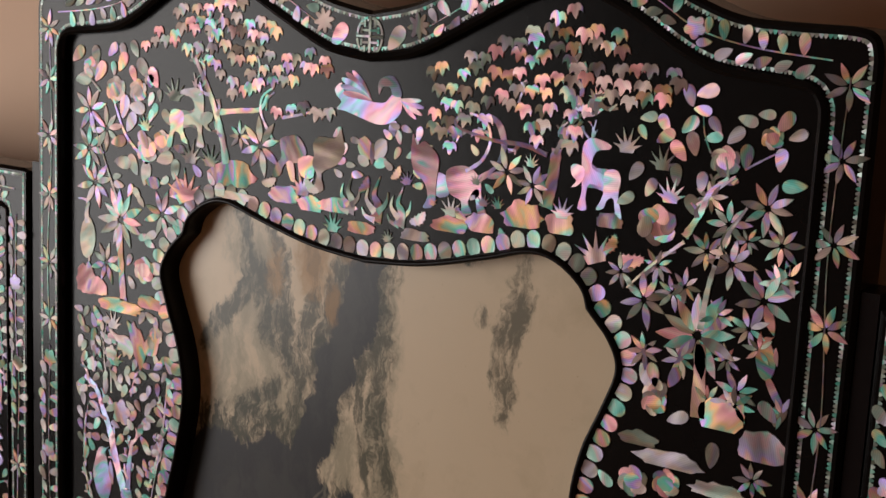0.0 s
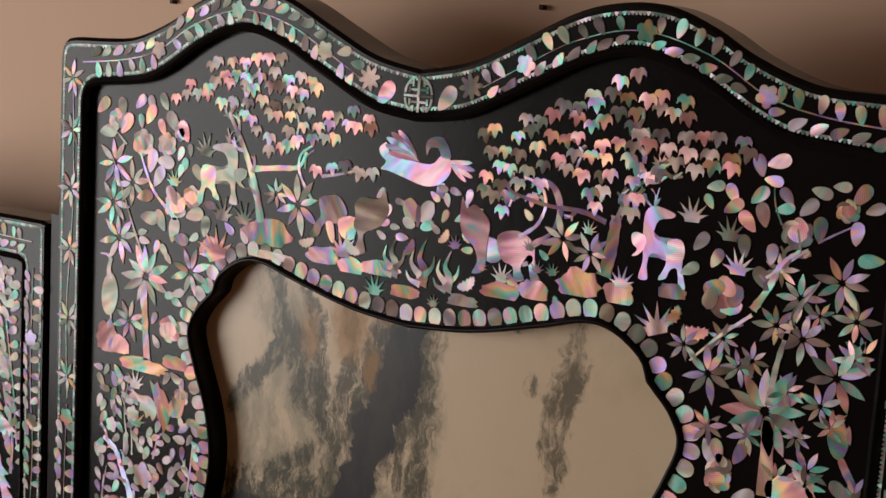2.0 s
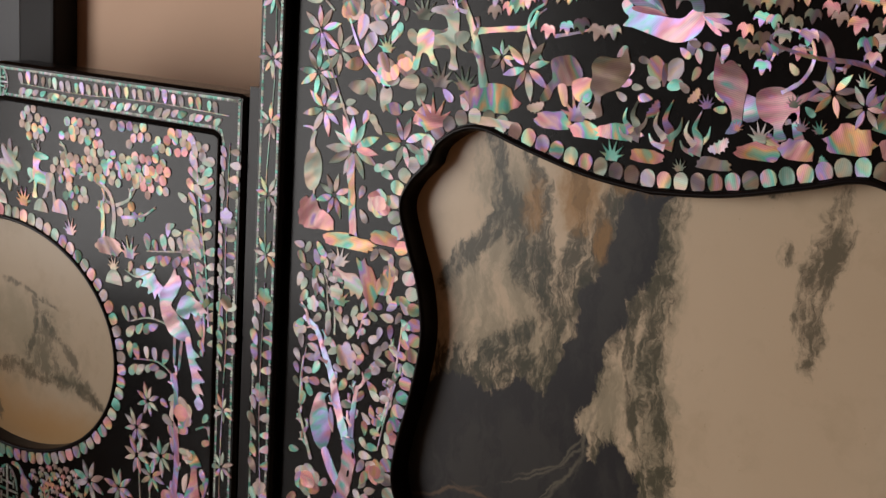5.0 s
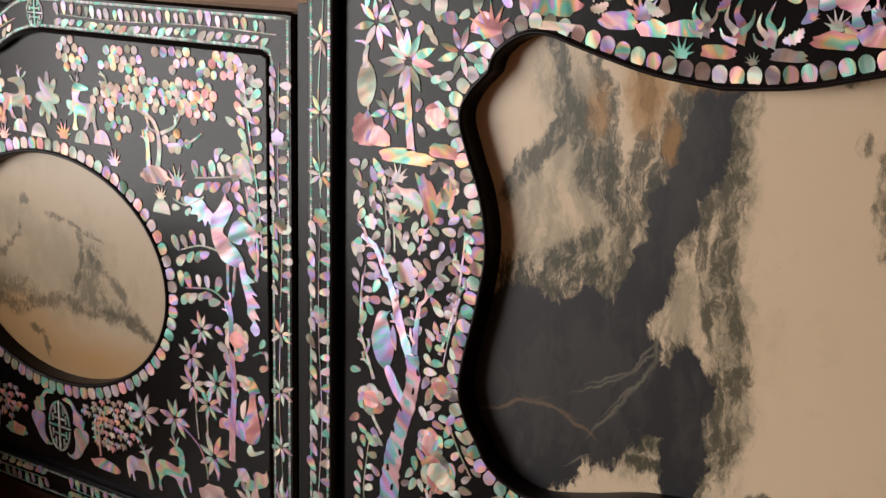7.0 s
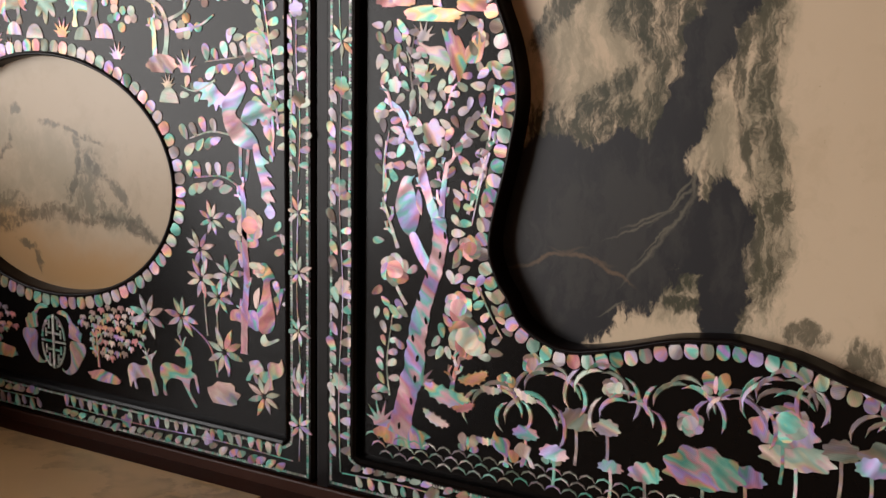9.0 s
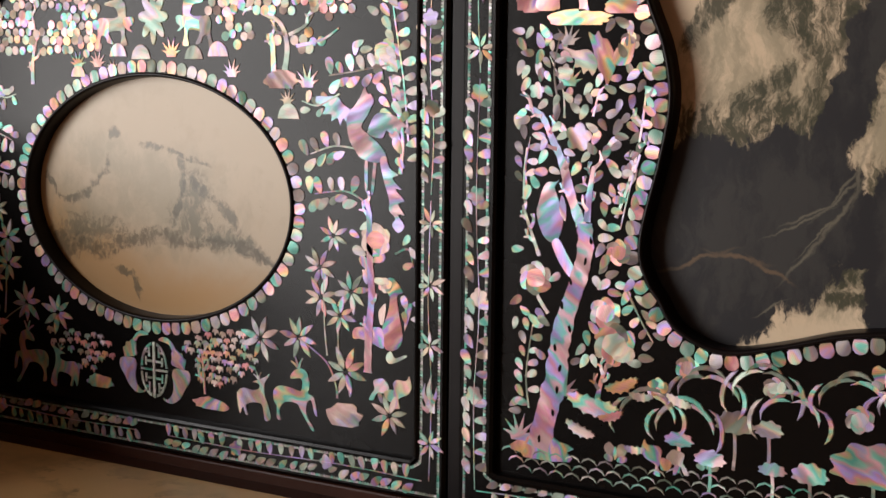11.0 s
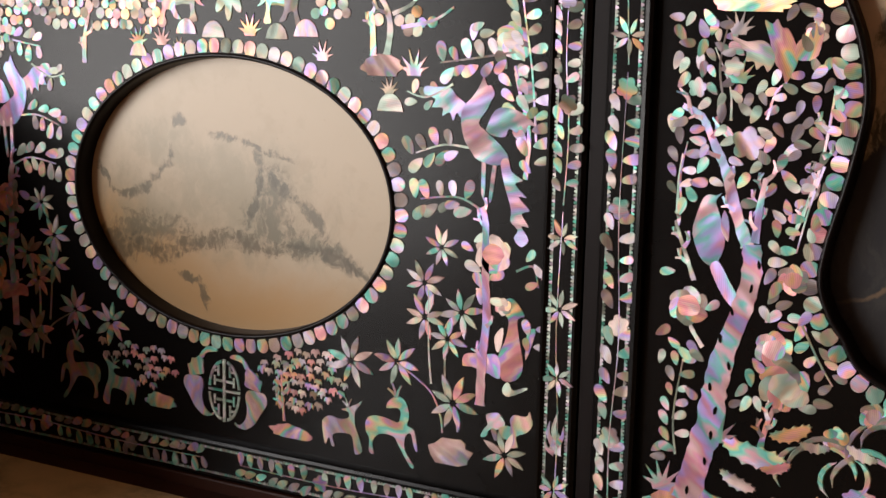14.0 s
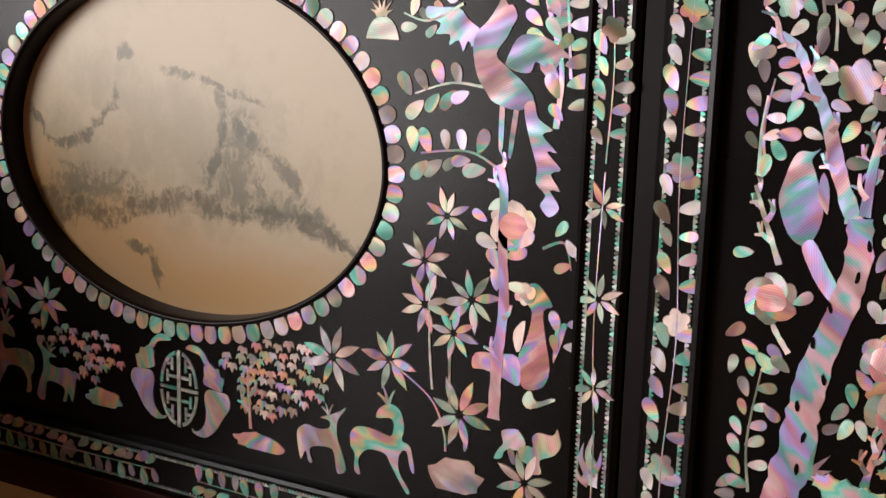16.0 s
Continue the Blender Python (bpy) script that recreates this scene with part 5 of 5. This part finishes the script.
# frame of the middle panel
for z in (88.0, 93.2, 99.4, 104.6, 109.6, 114.0):
    star(-1 * 35.15, z, 1.7, None, 7, True)
border_run([(-35.15, 50), (-35.35, 58), (-34.95, 66), (-35.35, 75), (-35.15, 85.5)], 1.4, 1.35, 6)
shape('stem', [stroke([(-35.15, 86), (-35.45, 94), (-34.85, 104), (-35.15, 114.5)], 0.12, 0.1, 6)], 'mixed', True)
border_run([(-x, z) for x, z in ((34, 115.4), (29, 115.9), (25.2, 116.9), (21.4, 119.1), (16.6, 120.4), (12, 119.5), (8, 117.5), (5.2, 116.0))], 1.25, 1.25, 7)
border_run([(-x, z) for x, z in ((35, 49.9), (28, 50.1), (21, 49.8), (14, 50.1), (7, 49.8), (1, 49.9))], 1.25, 1.15, 8)
for z in (88.0, 93.2, 99.4, 104.6, 109.6, 114.0):
    star(1 * 35.15, z, 1.7, None, 7, True)
border_run([(35.15, 50), (35.35, 58), (34.95, 66), (35.35, 75), (35.15, 85.5)], 1.4, 1.35, 6)
shape('stem', [stroke([(35.15, 86), (35.45, 94), (34.85, 104), (35.15, 114.5)], 0.12, 0.1, 6)], 'mixed', True)
border_run([(x, z) for x, z in ((34, 115.4), (29, 115.9), (25.2, 116.9), (21.4, 119.1), (16.6, 120.4), (12, 119.5), (8, 117.5), (5.2, 116.0))], 1.25, 1.25, 7)
border_run([(x, z) for x, z in ((35, 49.9), (28, 50.1), (21, 49.8), (14, 50.1), (7, 49.8), (1, 49.9))], 1.25, 1.15, 8)
medallion(0.0, 115.05, 1.25, 1.45, True)
put('petal_flower', 4.3, 116.0, 10, 2.0, 2.0, 'pink', True)
put('vine_leaf', 2.6, 115.0, 80, 2.0, 2.2, 'pink', True)
put('petal_flower', -4.3, 116.0, 10, 2.0, 2.0, 'pink', True)
put('vine_leaf', -2.6, 115.0, 80, 2.0, 2.2, 'pink', True)


def side_half():
    figure('phoenix', -47.2, 78.3, 12.8, 1, 'bright')
    figure('fowl', -45.0, 63.9, 7.8, 1, 'pink')
    figure('grazing_deer', -59.3, 55.2, 4.7, 1, 'mixed')
    figure('running_deer', -54.5, 56.0, 6.6, 1, 'mixed')
    figure('ox', -43.9, 57.5, 2.7, 1, 'mixed', 1.11)
    branch([(-46.5, 58.9), (-46.4, 62.6), (-46.1, 66.2), (-46.3, 69.3), (-46.4, 73.4), (-46.8, 74.7)], 0.84, 0.56, 'bright', twigs=3)
    branch([(-43.2, 77.1), (-43.0, 80.6), (-43.9, 83.8), (-44.3, 85.6)], 0.42, 0.28, 'pink')
    for x, z, r in ((-45.7, 71.1, 1.7), (-44.7, 67.1, 0.8),):
        peony(x, z, r)
    for x, z, r in ((-44.6, 87.5, 1.5),):
        peony(x, z, r, 'mixed')
    for x, z, r in ((-50.2, 71.2, 1.9), (-51.7, 68.2, 2.1), (-48.3, 66.2, 2.2), (-51.6, 65.4, 2.2), (-49.5, 63.9, 2.0), (-58.5, 60.8, 2.4), (-54.1, 61.4, 2.4), (-48.9, 58.7, 2.5), (-44.2, 55.2, 2.2),):
        star(x, z, r)
    branch([(-50.9, 60.0), (-51.2, 63.2), (-51.3, 67.9)], 0.21, 0.14)
    branch([(-49.6, 59.1), (-49.7, 62.0), (-49.6, 63.5)], 0.24, 0.16)
    branch([(-49.8, 56.1), (-50.0, 57.5), (-51.1, 59.5), (-54.1, 61.3)], 0.21, 0.14)
    branch([(-48.4, 56.4), (-48.6, 57.4), (-49.3, 58.6)], 0.21, 0.14)
    sprig([(-48.0, 79.2), (-50.2, 79.3), (-52.7, 78.5)], 1.5, 1.1)
    sprig([(-46.7, 74.4), (-48.9, 75.3), (-52.2, 74.9)], 1.5, 1.1)
    sprig([(-42.3, 76.8), (-42.8, 80.6), (-43.9, 83.1), (-44.6, 86.3)], 1.5, 1.1, stem=False)
    sprig([(-44.3, 86.6), (-47.9, 86.0), (-50.7, 85.6)], 1.5, 1.1)
    sprig([(-46.6, 65.4), (-45.9, 68.7), (-47.2, 71.6)], 1.4, 1.6, stem=False)
    sprig([(-43.7, 70.0), (-42.3, 70.5), (-41.8, 68.9)], 1.3, 1.2)
    sprig([(-42.4, 62.6), (-42.0, 64.4), (-41.9, 65.8)], 1.3, 1.3, stem=False)
    sprig([(-42.7, 90.9), (-43.6, 93.7), (-44.1, 96.9)], 1.5, 1.1, stem=False)
    sprig([(-42.4, 80.0), (-42.9, 85.2), (-43.8, 90.4), (-44.4, 94.6)], 1.4, 1.2)
    sprig([(-49.5, 84.0), (-51.8, 82.9), (-53.6, 83.3)], 1.2, 1.1)


def side_middle():
    figure('bat', -74.2, 56.8, 6.4, -1, 'mixed')
    figure('bat', -69.0, 56.3, 6.6, 1, 'pink')
    figure('hart', -75.8, 90.6, 4.2, -1, 'pink', 1.40)
    figure('hart', -65.9, 90.7, 4.4, 1, 'mixed', 1.18)
    for x, z, s in ((-70.9, 91.0, 4.8),):
        put('petal_flower', x, z, 0, s * 0.8, s * 1.15)
    for x, z, rx, rz in ((-49.0, 54.5, 1.9, 1.3), (-64.5, 53.6, 2.1, 0.7), (-78.8, 54.1, 1.7, 0.8),):
        rock(x, z, rx, rz)
    for x, z, rx, rz in ((-55.9, 85.1, 1.9, 1.0),):
        rock(x, z, rx, rz)
    for x, z, s in ((-75.4, 87.7, 2.2), (-72.5, 87.5, 2.4), (-66.0, 87.5, 2.2), (-63.1, 87.8, 2.4), (-80.7, 85.6, 1.9), (-55.1, 82.2, 2.4),):
        put('mound', x, z, 0, s, s)
    for x, z, s in ((-68.7, 87.9, 1.8), (-61.5, 86.0, 1.6), (-53.0, 85.3, 2.0), (-80.7, 86.7, 1.6), (-78.1, 86.8, 1.6), (-55.2, 83.5, 1.3), (-76.2, 86.1, 1.2),):
        put('grass_tuft', x, z, 0, s, s, 'pink')
    branch([(-56.7, 85.9), (-56.8, 88.2), (-57.0, 89.4)], 0.65, 0.40, 'pink', twigs=1)
    branch([(-55.5, 86.0), (-55.2, 88.2), (-55.9, 90.2), (-57.7, 91.1), (-60.7, 92.3), (-63.2, 93.3)], 0.65, 0.25, twigs=2)
    branch([(-55.0, 89.2), (-53.0, 90.2), (-51.9, 92.2)], 0.40, 0.20, twigs=1)
    branch([(-54.2, 88.2), (-51.3, 88.8), (-49.6, 89.8)], 0.35, 0.20)
    branch([(-87.0, 84.3), (-86.9, 86.8), (-86.4, 89.0), (-87.0, 91.8)], 0.54, 0.24, 'pink', twigs=3)
    fill('maple_leaf', [(-67.9, 60.0), (-59.8, 61.8), (-58.2, 58.6), (-61.6, 56.0), (-65.5, 55.0), (-67.2, 56.5)], 0.85, 0.85, 'pink', 0, 0.1, 0.2)
    fill('maple_leaf', [(-85.9, 59.3), (-80.7, 59.3), (-75.4, 58.4), (-76.0, 56.6), (-82.0, 54.6), (-84.8, 55.9)], 0.85, 0.95, 'pink', 0, 0.1, 0.2)
    branch([(-65.2, 54.5), (-65.4, 56.9), (-65.5, 58.9)], 0.32, 0.18, twigs=2)
    for x, z, rx, rz in ((-66.7, 95.4, 2.4, 1.9), (-60.1, 95.6, 3.4, 1.7), (-53.3, 96.4, 3.0, 1.3), (-46.7, 95.9, 3.6, 1.5), (-56.1, 92.8, 6.6, 1.5), (-50.4, 92.8, 3.1, 2.1), (-53.7, 88.8, 3.0, 0.9), (-60.8, 89.5, 1.9, 1.2), (-62.6, 91.8, 2.1, 1.2),):
        fill('berry', oval(x, z, rx, rz), 0.95, 0.99, 'pink', None, 0.12, -0.4, 0.2)
    for x, z, rx, rz in ((-86.2, 92.9, 3.4, 1.5), (-80.5, 91.6, 3.1, 2.2), (-89.4, 89.5, 3.4, 2.5), (-83.5, 88.8, 2.5, 1.9), (-94.6, 91.7, 3.8, 2.7), (-79.2, 88.7, 1.4, 1.4), (-96.4, 88.3, 3.2, 2.2), (-100.3, 90.5, 3.2, 2.4),):
        fill('berry', oval(x, z, rx, rz), 0.95, 0.99, 'pink', None, 0.12, -0.4, 0.2)
    fill('vine_leaf', [(-45.9, 94.4), (-42.1, 96.0), (-42.3, 84.6), (-43.1, 84.5), (-46.1, 86.2), (-49.6, 85.8), (-49.8, 88.6), (-46.7, 88.6)], 1.3, 1.25)


def side_frame():
    e = [(SX + 16.6 * math.cos(2 * math.pi * k / 480), SZ + 11.9 * math.sin(2 * math.pi * k / 480)) for k in range(480)]
    shells(e, 1.2, 1.0)
    for f in (1, -1):
        for z in (53.4, 62.3, 67.6, 73.0):
            star(SX + f * 31.75, z, 1.6, None, 7, True)
        figure("plant", SX + f * 31.75, 58.0, 3.4, 1, "mixed", 0.8, True)
        x = SX + f * 31.75
        top = 97.0 if f > 0 else 91.5
        border_run([(x, 75.5), (x + 0.2, 81), (x - 0.2, 87), (x, top)], 1.28, 1.2, 6)
        shape("stem", [stroke([(x, 50), (x + 0.2, 58), (x - 0.2, 66), (x, 75)], 0.12, 0.1, 5)], "mixed", True)
        border_run([(SX + f * 31, 49.9), (SX + f * 22, 50.1), (SX + f * 12, 49.8), (SX + f * 2, 49.9)], 1.25, 1.05, 9)
    border_run([(SX + 31.5, 99.3), (SX + 22, 99.5), (SX + 12, 99.2), (SX + 3.2, 99.4)], 1.2, 0.95, 0)
    border_run([(SX - 3, 98.6), (SX - 9.5, 96.2), (SX - 15, 97.1), (SX - 20, 94.3), (SX - 26, 93.3), (SX - 30, 93.3)], 1.1, 0.95, 0)
    medallion(SX, 99.3, 1.25, 1.45, True)
    medallion(-71.6, 56.2, 1.75, 2.85, False)


for right in (False, True):
    OCC.clear()
    FLIPS[:] = [0.0] if right else []
    side_frame()
    side_half()
    for o in list(OCC):
        take(2 * SX - o[0], o[1], o[2])
    side_middle()
    FLIPS[:] = [SX] + FLIPS
    side_half()
    FLIPS[:] = []
for s, p in ((-1, side_left), (1, side_right)):
    def place(pts):
        q = [(SX + x if s < 0 else -SX - x, z) for x, z in pts]
        return q if s < 0 else q[::-1]
    c = (s * -SX, SZ)
    toothed("inlay_line", grown(polar(place(side_top_out + [(-33.3, 48.1), (33.3, 48.1)]), c, 720), -0.5), FRAME_Y, p)
    toothed("inlay_line", grown(polar(place(side_top_in + [(-30.2, 51.7), (30.2, 51.7)]), c, 720), 0.85), FRAME_Y, p)

# link the small repeated pieces: each of its own up to some hundreds of a kind, the rest joined
meshes = {}
by_kind = {}
for piece in PIECES:
    by_kind.setdefault(piece[0], []).append(piece)
level = 0
for kind, some in by_kind.items():
    some.sort(key=lambda q: abs(q[1] + 35.0))       # the stretch from the side panel to the middle comes first
    for q in some[:300]:
        _, x, z, a, size, width, key, up = q
        if (kind, key) not in meshes:
            v, f = plate([(u / 100, w / 100) for u, w in UNIT[kind]], 0.0002, 0.0009, 0.0002)
            meshes[kind, key] = mesh_of(kind, v, f, MATS[key])
        level = (level + 1) % 24
        ob = part(kind, meshes[kind, key], home(x), LABELS.get(kind, ""))
        flat = Euler((0, -radians(a), 0)).to_matrix().to_4x4()
        ob.matrix_local = Matrix.Translation((x / 100, (FRAME_Y if up else FIELD_Y) - level * 0.000012, z / 100)) @ flat @ Matrix.Diagonal((size, 1, width, 1))
    for panel in (middle, side_left, side_right):
        for key in MATS:
            V, F = [], []
            for _, x, z, a, size, width, k, up in some[300:]:
                if k != key or home(x) is not panel:
                    continue
                level = (level + 1) % 24
                c, s = math.cos(radians(a)), math.sin(radians(a))
                o = [((x + u * size * c - w * width * s) / 100, (z + u * size * s + w * width * c) / 100) for u, w in UNIT[kind]]
                v, f = plate(o, (FRAME_Y if up else FIELD_Y) + 0.0002, 0.0008 + level * 0.000015)
                F += [tuple(i + len(V) for i in g) for g in f]
                V += v
            if V:
                part("leaf_inlay", mesh_of("leaf_inlay", V, F, MATS[key]), panel, "mother-of-pearl leaves and shells in black lacquer", "stuff")
